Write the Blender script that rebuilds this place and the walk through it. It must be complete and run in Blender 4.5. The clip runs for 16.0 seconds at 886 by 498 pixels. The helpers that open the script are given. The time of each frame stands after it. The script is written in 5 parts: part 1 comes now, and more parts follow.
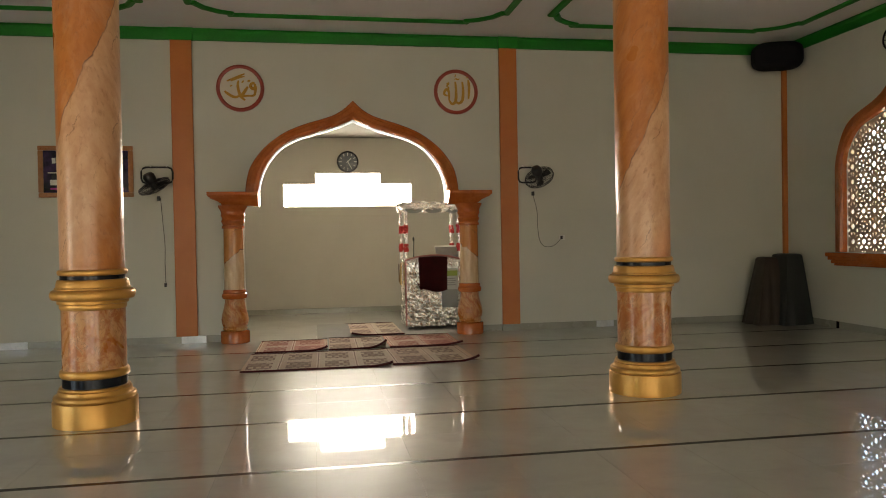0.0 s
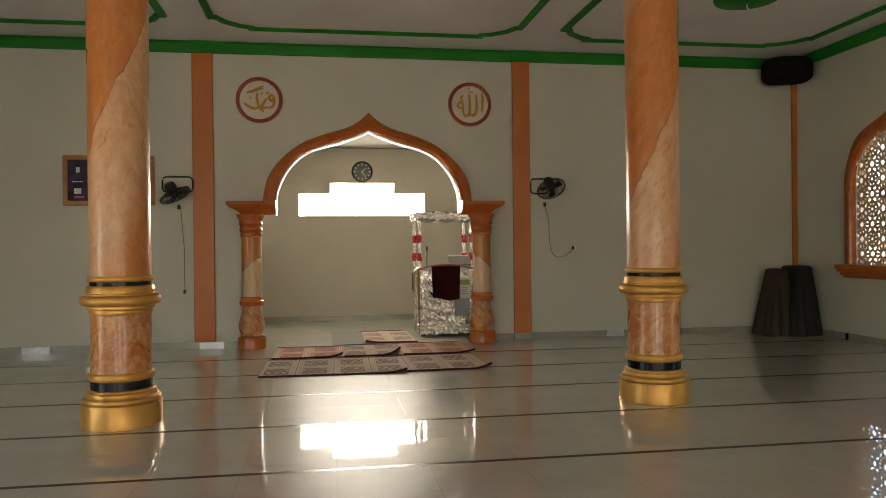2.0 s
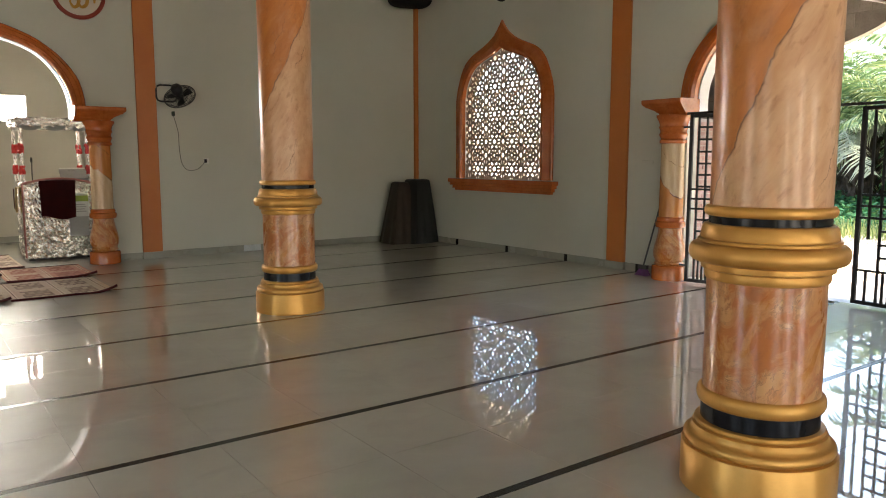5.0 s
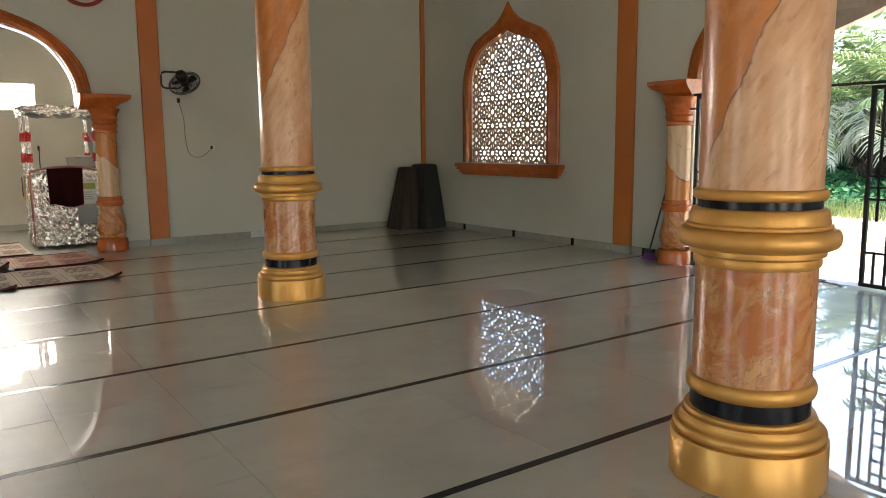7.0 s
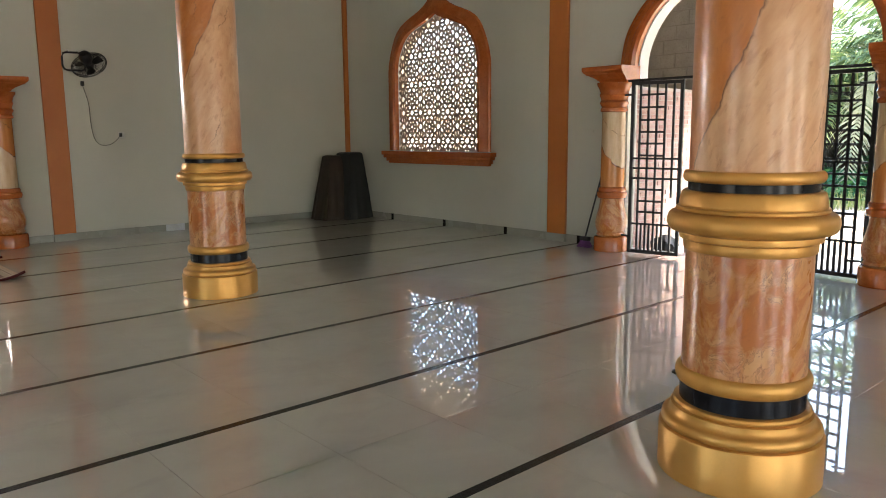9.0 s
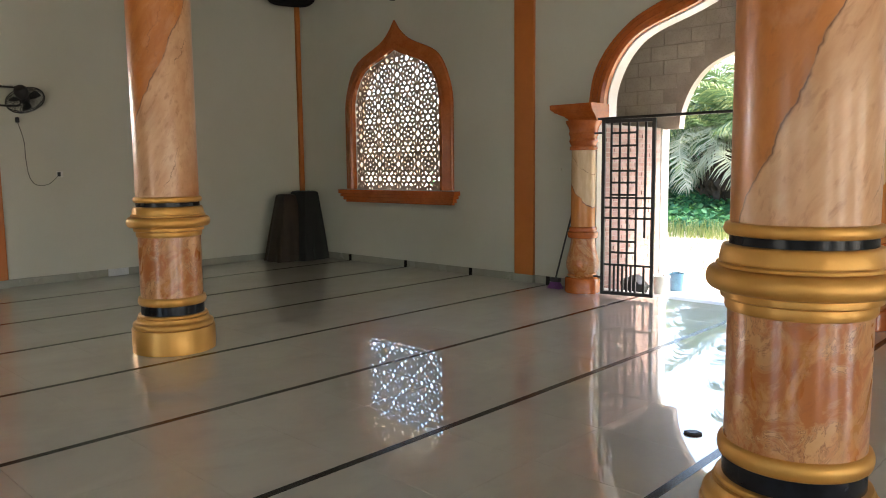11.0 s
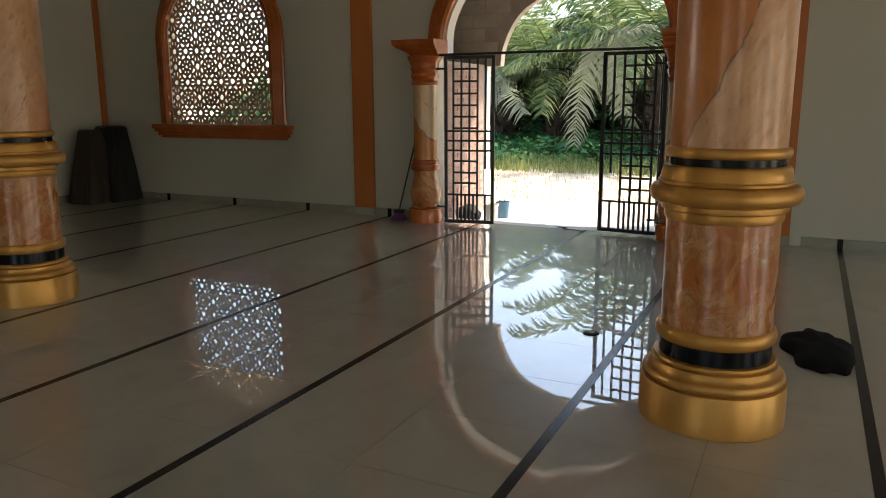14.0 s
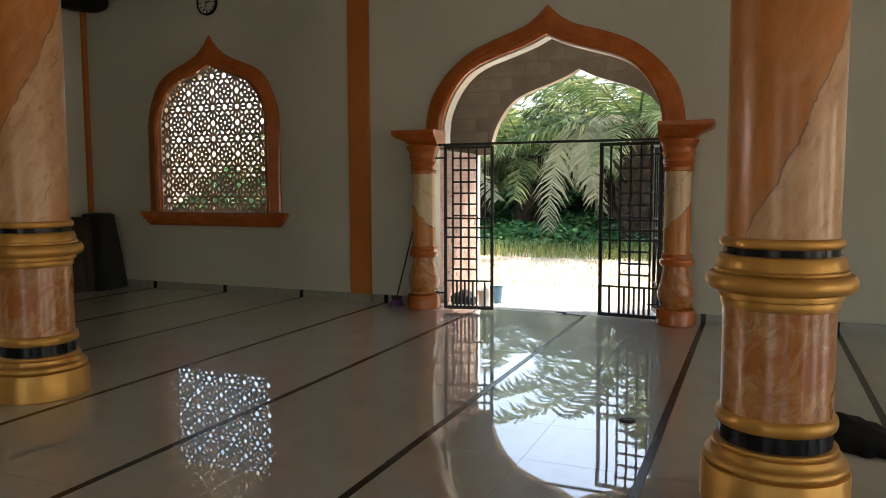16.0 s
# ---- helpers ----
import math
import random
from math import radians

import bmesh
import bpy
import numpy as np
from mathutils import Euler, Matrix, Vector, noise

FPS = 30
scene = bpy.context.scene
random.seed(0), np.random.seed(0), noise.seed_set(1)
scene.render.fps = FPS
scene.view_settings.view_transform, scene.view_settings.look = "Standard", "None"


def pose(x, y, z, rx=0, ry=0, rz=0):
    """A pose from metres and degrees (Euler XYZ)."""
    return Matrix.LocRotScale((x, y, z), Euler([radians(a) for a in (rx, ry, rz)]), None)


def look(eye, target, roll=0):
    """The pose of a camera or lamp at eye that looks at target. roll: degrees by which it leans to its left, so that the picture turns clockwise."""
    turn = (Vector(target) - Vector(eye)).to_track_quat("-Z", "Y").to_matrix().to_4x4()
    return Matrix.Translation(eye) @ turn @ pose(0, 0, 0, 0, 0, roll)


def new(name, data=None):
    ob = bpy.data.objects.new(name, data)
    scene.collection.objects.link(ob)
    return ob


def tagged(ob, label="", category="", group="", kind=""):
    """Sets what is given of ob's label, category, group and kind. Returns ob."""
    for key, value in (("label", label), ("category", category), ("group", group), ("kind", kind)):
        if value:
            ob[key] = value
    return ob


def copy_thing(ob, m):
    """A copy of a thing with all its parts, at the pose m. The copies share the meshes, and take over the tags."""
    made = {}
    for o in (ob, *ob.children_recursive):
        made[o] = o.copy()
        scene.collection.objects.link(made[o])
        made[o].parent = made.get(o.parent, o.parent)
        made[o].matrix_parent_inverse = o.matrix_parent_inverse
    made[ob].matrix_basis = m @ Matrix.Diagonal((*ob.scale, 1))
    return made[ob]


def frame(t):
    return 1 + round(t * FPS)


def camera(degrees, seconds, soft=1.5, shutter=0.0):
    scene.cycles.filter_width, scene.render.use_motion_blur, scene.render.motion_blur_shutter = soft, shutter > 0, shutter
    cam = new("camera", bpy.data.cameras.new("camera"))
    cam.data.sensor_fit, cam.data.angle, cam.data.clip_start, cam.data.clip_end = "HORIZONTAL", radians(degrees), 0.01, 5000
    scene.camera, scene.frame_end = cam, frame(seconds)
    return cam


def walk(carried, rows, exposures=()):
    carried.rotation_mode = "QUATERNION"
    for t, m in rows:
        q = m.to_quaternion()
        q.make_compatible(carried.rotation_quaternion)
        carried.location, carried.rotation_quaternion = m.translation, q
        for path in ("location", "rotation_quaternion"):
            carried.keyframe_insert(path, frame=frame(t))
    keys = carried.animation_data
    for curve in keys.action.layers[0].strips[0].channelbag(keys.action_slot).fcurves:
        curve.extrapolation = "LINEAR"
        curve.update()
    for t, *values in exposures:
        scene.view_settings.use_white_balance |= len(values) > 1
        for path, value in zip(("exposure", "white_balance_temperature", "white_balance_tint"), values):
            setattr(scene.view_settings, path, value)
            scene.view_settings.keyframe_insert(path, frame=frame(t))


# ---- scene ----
cam = camera(61.7, 16.0, soft=1.0)
PATH = [
    (0, (-0.154, 0.742, 1.544), (0.183, 2.714, 1.511), -1.0),
    (0.5, (-0.135, 0.687, 1.536), (0.187, 2.661, 1.486), -1.3),
    (1, (-0.126, 0.602, 1.542), (0.138, 2.582, 1.443), -0.9),
    (1.5, (-0.156, 0.544, 1.534), (0.096, 2.527, 1.468), -0.6),
    (2, (-0.233, 0.547, 1.552), (0.077, 2.523, 1.544), -0.6),
    (2.5, (-0.313, 0.569, 1.542), (0.189, 2.505, 1.508), -1.1),
    (3, (-0.281, 0.567, 1.553), (0.467, 2.42, 1.473), -0.2),
    (3.5, (-0.266, 0.584, 1.529), (0.68, 2.342, 1.407), 1.0),
    (4, (-0.22, 0.597, 1.532), (0.86, 2.272, 1.361), 1.4),
    (4.5, (-0.168, 0.588, 1.529), (0.99, 2.208, 1.335), 0.2),
    (4.7, (-0.179, 0.606, 1.52), (1.0, 2.207, 1.301), -0.1),
    (6.8, (-0.045, 0.622, 1.518), (1.091, 2.242, 1.226), -0.6),
    (7, (-0.034, 0.558, 1.519), (1.105, 2.178, 1.239), -0.5),
    (7.5, (-0.003, 0.55, 1.519), (1.094, 2.197, 1.229), -0.6),
    (8, (0.007, 0.639, 1.503), (1.089, 2.298, 1.227), 0.4),
    (8.5, (-0.048, 0.842, 1.497), (1.232, 2.347, 1.187), -1.1),
    (9, (-0.054, 0.983, 1.479), (1.265, 2.454, 1.171), -0.5),
    (9.5, (0.04, 1.133, 1.48), (1.381, 2.594, 1.22), 0.6),
    (9.7, (0.08, 1.166, 1.485), (1.418, 2.629, 1.225), 0.7),
    (11.8, (-0.086, 1.801, 1.555), (1.436, 3.085, 1.368), -0.1),
    (12, (-0.134, 1.888, 1.556), (1.413, 3.139, 1.354), 0.6),
    (12.5, (-0.212, 2.016, 1.538), (1.487, 3.049, 1.323), -0.4),
    (13, (-0.332, 2.107, 1.53), (1.455, 2.961, 1.257), 0.7),
    (13.5, (-0.521, 2.09, 1.493), (1.234, 2.985, 1.148), -0.0),
    (14, (-0.701, 2.092, 1.526), (1.059, 2.957, 1.135), -0.2),
    (14.5, (-0.861, 2.205, 1.53), (0.948, 3.004, 1.234), -0.4),
    (15, (-0.965, 2.314, 1.523), (0.839, 3.14, 1.275), -0.9),
    (15.5, (-0.948, 2.448, 1.571), (0.833, 3.329, 1.341), -0.9),
    (16, (-0.93, 2.541, 1.565), (0.904, 3.319, 1.396), -0.2),
]
walk(cam, [(t, look(eye, target, roll)) for t, eye, target, roll in PATH], exposures=[(0, 3.27, 7500, 10), (3.5, 3.22, 7500, 10), (4.5, 3.49, 7020, 10), (7, 3.51, 6740, 10), (9, 3.65, 6620, 10), (9.7, 3.7, 6620, 10), (12, 3.3, 6760, 10), (12.5, 3.14, 6810, 10), (13, 2.65, 7160, 10), (14.5, 2.4, 7310, 10), (16, 2.55, 7360, 10)])

# ---- world, sun, lamps ----
SUN_EL, SUN_AZ = 60.0, -48.0     # elevation; azimuth from +x towards +y
SKY, SUN, LAMP = 0.15, 2.3, 0.05
wd = bpy.data.worlds.new("world")
scene.world = wd
wd.use_nodes = True
wn = wd.node_tree
sky = wn.nodes.new("ShaderNodeTexSky")
sky.sky_type, sky.sun_disc = "NISHITA", False
sky.sun_elevation, sky.sun_rotation = radians(SUN_EL), radians(90 - SUN_AZ)
sky.air_density, sky.dust_density = 1.0, 2.5
wn.links.new(sky.outputs[0], wn.nodes["Background"].inputs[0])
wn.nodes["Background"].inputs[1].default_value = SKY
sl = bpy.data.lights.new("sun", "SUN")
sl.energy, sl.angle, sl.color = SUN, radians(0.6), (1.0, 0.95, 0.86)
sun = new("sun", sl)
sun_from = Vector((math.cos(radians(SUN_EL)) * math.cos(radians(SUN_AZ)), math.cos(radians(SUN_EL)) * math.sin(radians(SUN_AZ)), math.sin(radians(SUN_EL))))
sun.matrix_world = look(Vector((20, 0, 20)), Vector((20, 0, 20)) - sun_from)


def opening_lamp(eye, target, w, h, watts, color=(1.0, 0.94, 0.85)):
    d = bpy.data.lights.new("window_light", "AREA")
    d.shape, d.size, d.size_y, d.energy, d.color = "RECTANGLE", w, h, watts * LAMP, color
    new("window_light", d).matrix_world = look(eye, target)


# room extents
XL, XR, YB, YF, ZC = -7.03, 7.930, -7.5, 12.485, 4.76
T = 0.2
MX, DY = 0.455, 4.92             # middles of the prayer niche and of the side door
NY = 16.4                        # back of the niche
# daylight through the openings behind and beside the walk
for bx, watts in ((-4.4, 135), (0.47, 125), (5.3, 62)):
    opening_lamp((bx, YB - 0.12, 1.45), (bx, 0, 1.45), 2.2, 2.7, watts)
opening_lamp((XL - 0.12, DY, 1.45), (0, DY, 1.45), 2.2, 2.7, 28)
opening_lamp((XL - 0.12, -0.3, 2.2), (0, -0.3, 2.2), 1.9, 1.9, 18)
opening_lamp((0.53, NY + 0.19, 2.45), (0.53, 0, 2.45), 2.66, 0.46, 112)
opening_lamp((0.53, NY + 0.19, 2.80), (0.53, 0, 2.80), 1.35, 0.24, 36)


# ---- materials ----
def nodes_of(name):
    m = bpy.data.materials.new(name)
    m.use_nodes = True
    nt = m.node_tree
    return m, nt, nt.nodes["Principled BSDF"]


def add(nt, kind, **vals):
    n = nt.nodes.new(kind)
    for k, v in vals.items():
        n.inputs[k.replace("_", " ")].default_value = v
    return n


def ramp(nt, src, stops):
    r = nt.nodes.new("ShaderNodeValToRGB")
    el = r.color_ramp.elements
    while len(el) < len(stops):
        el.new(0.5)
    for e, (p, c) in zip(el, stops):
        e.position, e.color = p, (*c, 1) if len(c) == 3 else c
    nt.links.new(src, r.inputs[0])
    return r


def mixc(nt, fac, a, b, mode="MIX"):
    n = nt.nodes.new("ShaderNodeMix")
    n.data_type, n.blend_type = "RGBA", mode
    for sock, v in ((n.inputs[0], fac), (n.inputs[6], a), (n.inputs[7], b)):
        if isinstance(v, (int, float)):
            sock.default_value = v
        elif isinstance(v, tuple):
            sock.default_value = (*v, 1)
        else:
            nt.links.new(v, sock)
    return n.outputs[2]


def coords(nt, scale=(1, 1, 1), rot=(0, 0, 0), world=True):
    src = nt.nodes.new("ShaderNodeNewGeometry").outputs["Position"] if world else nt.nodes.new("ShaderNodeTexCoord").outputs["Object"]
    mp = nt.nodes.new("ShaderNodeMapping")
    mp.inputs["Scale"].default_value = scale
    mp.inputs["Rotation"].default_value = [radians(a) for a in rot]
    nt.links.new(src, mp.inputs[0])
    return mp.outputs[0]


def noise_tex(nt, vec, scale, detail=4.0, rough=0.55, dist=0.0):
    n = add(nt, "ShaderNodeTexNoise", Scale=scale, Detail=detail, Roughness=rough, Distortion=dist)
    nt.links.new(vec, n.inputs["Vector"])
    return n.outputs[0]


def bump(nt, bsdf, height, strength, dist=0.01):
    b = add(nt, "ShaderNodeBump", Strength=strength, Distance=dist)
    nt.links.new(height, b.inputs["Height"])
    nt.links.new(b.outputs[0], bsdf.inputs["Normal"])


def paint(name, a, b, rough, metal=0.0, big=1.5, fine=60.0, relief=0.1, spec=0.5, stain=0.35, world=True, coat=0.0):
    """A surface whose colour wanders between a and b at two scales, with fine relief."""
    m, nt, p = nodes_of(name)
    v = coords(nt, world=world)
    n1, n2 = noise_tex(nt, v, big, 5), noise_tex(nt, v, fine, 3)
    c = mixc(nt, ramp(nt, n1, [(0.35, (0, 0, 0)), (0.68, (1, 1, 1))]).outputs[0], a, b)
    dark = tuple(x * (1 - stain) for x in a)
    c = mixc(nt, ramp(nt, n2, [(0.5, (0, 0, 0)), (0.8, (0.6, 0.6, 0.6))]).outputs[0], c, dark)
    nt.links.new(c, p.inputs["Base Color"])
    p.inputs["Metallic"].default_value = metal
    p.inputs["Specular IOR Level"].default_value = spec
    p.inputs["Coat Weight"].default_value = coat
    r = ramp(nt, n1, [(0.2, (rough * 0.8,) * 3), (0.8, (min(1, rough * 1.25),) * 3)])
    nt.links.new(r.outputs[0], p.inputs["Roughness"])
    if relief:
        bump(nt, p, n2, relief, 0.004)
    return m


WALL = paint("wall_paint", (0.565, 0.56, 0.485), (0.52, 0.52, 0.445), 0.55, big=0.7, fine=35, relief=0.12, stain=0.06)
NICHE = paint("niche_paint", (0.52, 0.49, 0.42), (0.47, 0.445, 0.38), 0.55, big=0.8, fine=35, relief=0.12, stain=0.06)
WHITE = paint("white_paint", (0.82, 0.81, 0.78), (0.76, 0.75, 0.72), 0.5, big=2, fine=40, stain=0.1)
CEIL = paint("ceiling_paint", (0.74, 0.72, 0.73), (0.68, 0.66, 0.67), 0.7, big=0.6, fine=30, stain=0.05)
GREEN = paint("green_paint", (0.004, 0.17, 0.012), (0.006, 0.21, 0.018), 0.5, spec=0.25, big=2.5, fine=30, stain=0.2)
ORANGE = paint("orange_paint", (0.50, 0.155, 0.028), (0.44, 0.125, 0.022), 0.38, big=1.6, fine=25, relief=0.1, stain=0.12)
TERRA = paint("terracotta_gloss", (0.43, 0.098, 0.018), (0.52, 0.145, 0.032), 0.2, big=5, fine=30, relief=0.1, stain=0.3)
GOLD = paint("gold_paint", (0.62, 0.325, 0.080), (0.53, 0.26, 0.054), 0.40, metal=0.52, big=3, fine=80, relief=0.05, stain=0.12)
BLACKG = paint("black_gloss", (0.008, 0.008, 0.010), (0.012, 0.012, 0.014), 0.22, big=3, fine=40, relief=0.03, spec=0.2)
STEEL = paint("black_steel", (0.012, 0.012, 0.013), (0.02, 0.018, 0.016), 0.42, big=6, fine=90, relief=0.1)
BLACKP = paint("black_plastic", (0.012, 0.013, 0.014), (0.018, 0.018, 0.02), 0.4, big=6, fine=90, relief=0.05)
CLOTHK = paint("black_cloth", (0.007, 0.007, 0.008), (0.012, 0.011, 0.012), 0.9, big=8, fine=160, relief=0.3, spec=0.15)
COVERB = paint("brown_cover", (0.028, 0.019, 0.013), (0.05, 0.034, 0.022), 0.6, big=3.5, fine=120, relief=0.2, spec=0.3)
COVERK = paint("dark_cover", (0.011, 0.012, 0.011), (0.02, 0.02, 0.018), 0.5, big=3.5, fine=120, relief=0.2, spec=0.4)
MAROON = paint("maroon_cloth", (0.045, 0.006, 0.007), (0.07, 0.010, 0.010), 0.85, big=6, fine=150, relief=0.3, spec=0.2)
REDC = paint("red_cloth", (0.42, 0.018, 0.016), (0.55, 0.03, 0.022), 0.7, big=9, fine=90, relief=0.2)
PINKT = paint("pink_tape", (0.34, 0.12, 0.11), (0.42, 0.18, 0.16), 0.4, big=9, fine=60, relief=0.1)
YELC = paint("yellow_cloth", (0.62, 0.46, 0.20), (0.5, 0.33, 0.12), 0.8, big=9, fine=90, relief=0.2)
SKIRT = paint("skirting_tile", (0.34, 0.34, 0.29), (0.27, 0.27, 0.23), 0.25, big=2.5, fine=30, relief=0.03, stain=0.1)
PALE = paint("pale_tile", (0.62, 0.64, 0.66), (0.5, 0.52, 0.55), 0.12, big=7, fine=40, relief=0.03)
STRIP = paint("black_granite", (0.010, 0.009, 0.008), (0.018, 0.016, 0.014), 0.22, spec=0.3, big=9, fine=120, relief=0.02)
REDRING = paint("red_ring_paint", (0.33, 0.045, 0.022), (0.28, 0.035, 0.02), 0.3, big=4, fine=50)
CREAM = paint("cream_board", (0.66, 0.60, 0.50), (0.6, 0.55, 0.46), 0.4, big=3, fine=40, stain=0.05)
GILT = paint("gilt_letter", (0.50, 0.25, 0.035), (0.58, 0.33, 0.06), 0.3, metal=0.5, big=8, fine=60)
FRAMEW = paint("brown_frame_wood", (0.30, 0.10, 0.02), (0.40, 0.16, 0.035), 0.3, big=9, fine=50, relief=0.1)
PICTURE = paint("dark_print", (0.008, 0.008, 0.014), (0.06, 0.03, 0.10), 0.08, big=7, fine=18, relief=0, stain=0.6)
DIAL = paint("clock_dial", (0.10, 0.11, 0.12), (0.14, 0.15, 0.16), 0.25, big=5, fine=30, relief=0)
DIALW = paint("white_dial", (0.62, 0.62, 0.56), (0.58, 0.58, 0.52), 0.25, big=5, fine=30, relief=0, stain=0.05)
PALEP = paint("pale_plastic", (0.7, 0.7, 0.66), (0.6, 0.6, 0.56), 0.4, big=9, fine=60, relief=0.02)
PINKM = paint("magenta_mark", (0.55, 0.03, 0.30), (0.5, 0.04, 0.26), 0.3, relief=0)
PURPLE = paint("purple_bristle", (0.13, 0.035, 0.16), (0.20, 0.06, 0.24), 0.6, big=20, fine=140, relief=0.3)
CORD = paint("grey_cord", (0.10, 0.10, 0.09), (0.14, 0.14, 0.12), 0.5, relief=0)
LATT = paint("lattice_cement", (0.52, 0.39, 0.29), (0.60, 0.47, 0.36), 0.75, big=4, fine=60, relief=0.2, spec=0.25)
BLOCKM = paint("concrete_block", (0.38, 0.325, 0.275), (0.48, 0.42, 0.36), 0.9, big=3.5, fine=55, relief=0.6, spec=0.2, stain=0.35)
MORTAR = paint("mortar", (0.32, 0.27, 0.23), (0.40, 0.345, 0.295), 0.92, big=4, fine=70, relief=0.6, spec=0.2)
BRICKM = paint("red_brick", (0.31, 0.185, 0.15), (0.43, 0.31, 0.27), 0.85, big=6, fine=60, relief=0.5, spec=0.2, stain=0.4)
CONC = paint("porch_concrete", (0.50, 0.50, 0.49), (0.40, 0.40, 0.39), 0.35, big=1.4, fine=30, relief=0.15)
SAND = paint("dry_ground", (0.52, 0.47, 0.375), (0.36, 0.285, 0.19), 0.95, big=0.8, fine=14, relief=0.5, spec=0.1, stain=0.3)
TRUNK = paint("palm_trunk", (0.025, 0.020, 0.014), (0.050, 0.039, 0.028), 0.95, big=3, fine=25, relief=0.8, spec=0.1, stain=0.5)
STRAW = paint("dry_grass", (0.50, 0.41, 0.26), (0.38, 0.29, 0.16), 0.9, big=0.8, fine=20, relief=0, spec=0.1)
BLUEP = paint("blue_plastic", (0.06, 0.16, 0.26), (0.09, 0.22, 0.34), 0.4, big=6, fine=50)
PAPER = paint("printed_paper", (0.55, 0.56, 0.55), (0.48, 0.49, 0.48), 0.35, big=5, fine=50, relief=0, stain=0.1)
LIME = paint("lime_print", (0.28, 0.36, 0.06), (0.24, 0.31, 0.05), 0.4, relief=0)
GREYP = paint("grey_panel", (0.33, 0.33, 0.32), (0.28, 0.28, 0.28), 0.3, big=4, fine=50, relief=0.02)

# niche ceiling: its dimness is put into a dark grey base colour
CEIL_SHADED = paint("shaded_niche_ceiling", (0.15, 0.14, 0.12), (0.19, 0.175, 0.15), 0.9, big=2, fine=40, relief=0.3, spec=0.1)


def leaf_mat(name, a, b, c):
    m, nt, p = nodes_of(name)
    g = nt.nodes.new("ShaderNodeNewGeometry")
    r = ramp(nt, g.outputs["Random Per Island"], [(0.0, a), (0.6, b), (1.0, c)])
    n = noise_tex(nt, coords(nt), 0.6, 3)
    col = mixc(nt, ramp(nt, n, [(0.35, (0, 0, 0)), (0.7, (0.7, 0.7, 0.7))]).outputs[0], r.outputs[0], tuple(x * 0.5 for x in a))
    nt.links.new(col, p.inputs["Base Color"])
    p.inputs["Roughness"].default_value = 0.6
    p.inputs["Specular IOR Level"].default_value = 0.18
    tr = nt.nodes.new("ShaderNodeBsdfTranslucent")
    nt.links.new(col, tr.inputs[0])
    ms = nt.nodes.new("ShaderNodeMixShader")
    ms.inputs[0].default_value = 0.3
    nt.links.new(p.outputs[0], ms.inputs[1])
    nt.links.new(tr.outputs[0], ms.inputs[2])
    nt.links.new(ms.outputs[0], nt.nodes["Material Output"].inputs[0])
    return m


FROND = leaf_mat("palm_leaf", (0.050, 0.095, 0.038), (0.105, 0.165, 0.062), (0.27, 0.29, 0.11))
DRYF = leaf_mat("pale_palm_leaf", (0.24, 0.27, 0.17), (0.31, 0.33, 0.22), (0.40, 0.40, 0.29))
FRINGE = leaf_mat("sunlit_grass", (0.13, 0.20, 0.05), (0.27, 0.30, 0.10), (0.44, 0.40, 0.18))
BUSH = leaf_mat("undergrowth_leaf", (0.020, 0.10, 0.040), (0.035, 0.15, 0.06), (0.11, 0.22, 0.05))


def slanted(nt, along, across):
    """Object coordinates turned so that the first axis rises steeply aslant: brush strokes lie along it."""
    src = nt.nodes.new("ShaderNodeTexCoord").outputs["Object"]
    out = nt.nodes.new("ShaderNodeCombineXYZ")
    d1 = Vector((-0.38, 0.38, 0.84)).normalized()
    d2 = Vector((1, 1, 0)).normalized()
    for k, (d, s) in enumerate(((d1, along), (d2, across), (d1.cross(d2), across))):
        n = nt.nodes.new("ShaderNodeVectorMath")
        n.operation = "DOT_PRODUCT"
        nt.links.new(src, n.inputs[0])
        n.inputs[1].default_value = d * s
        nt.links.new(n.outputs["Value"], out.inputs[k])
    return out.outputs[0]


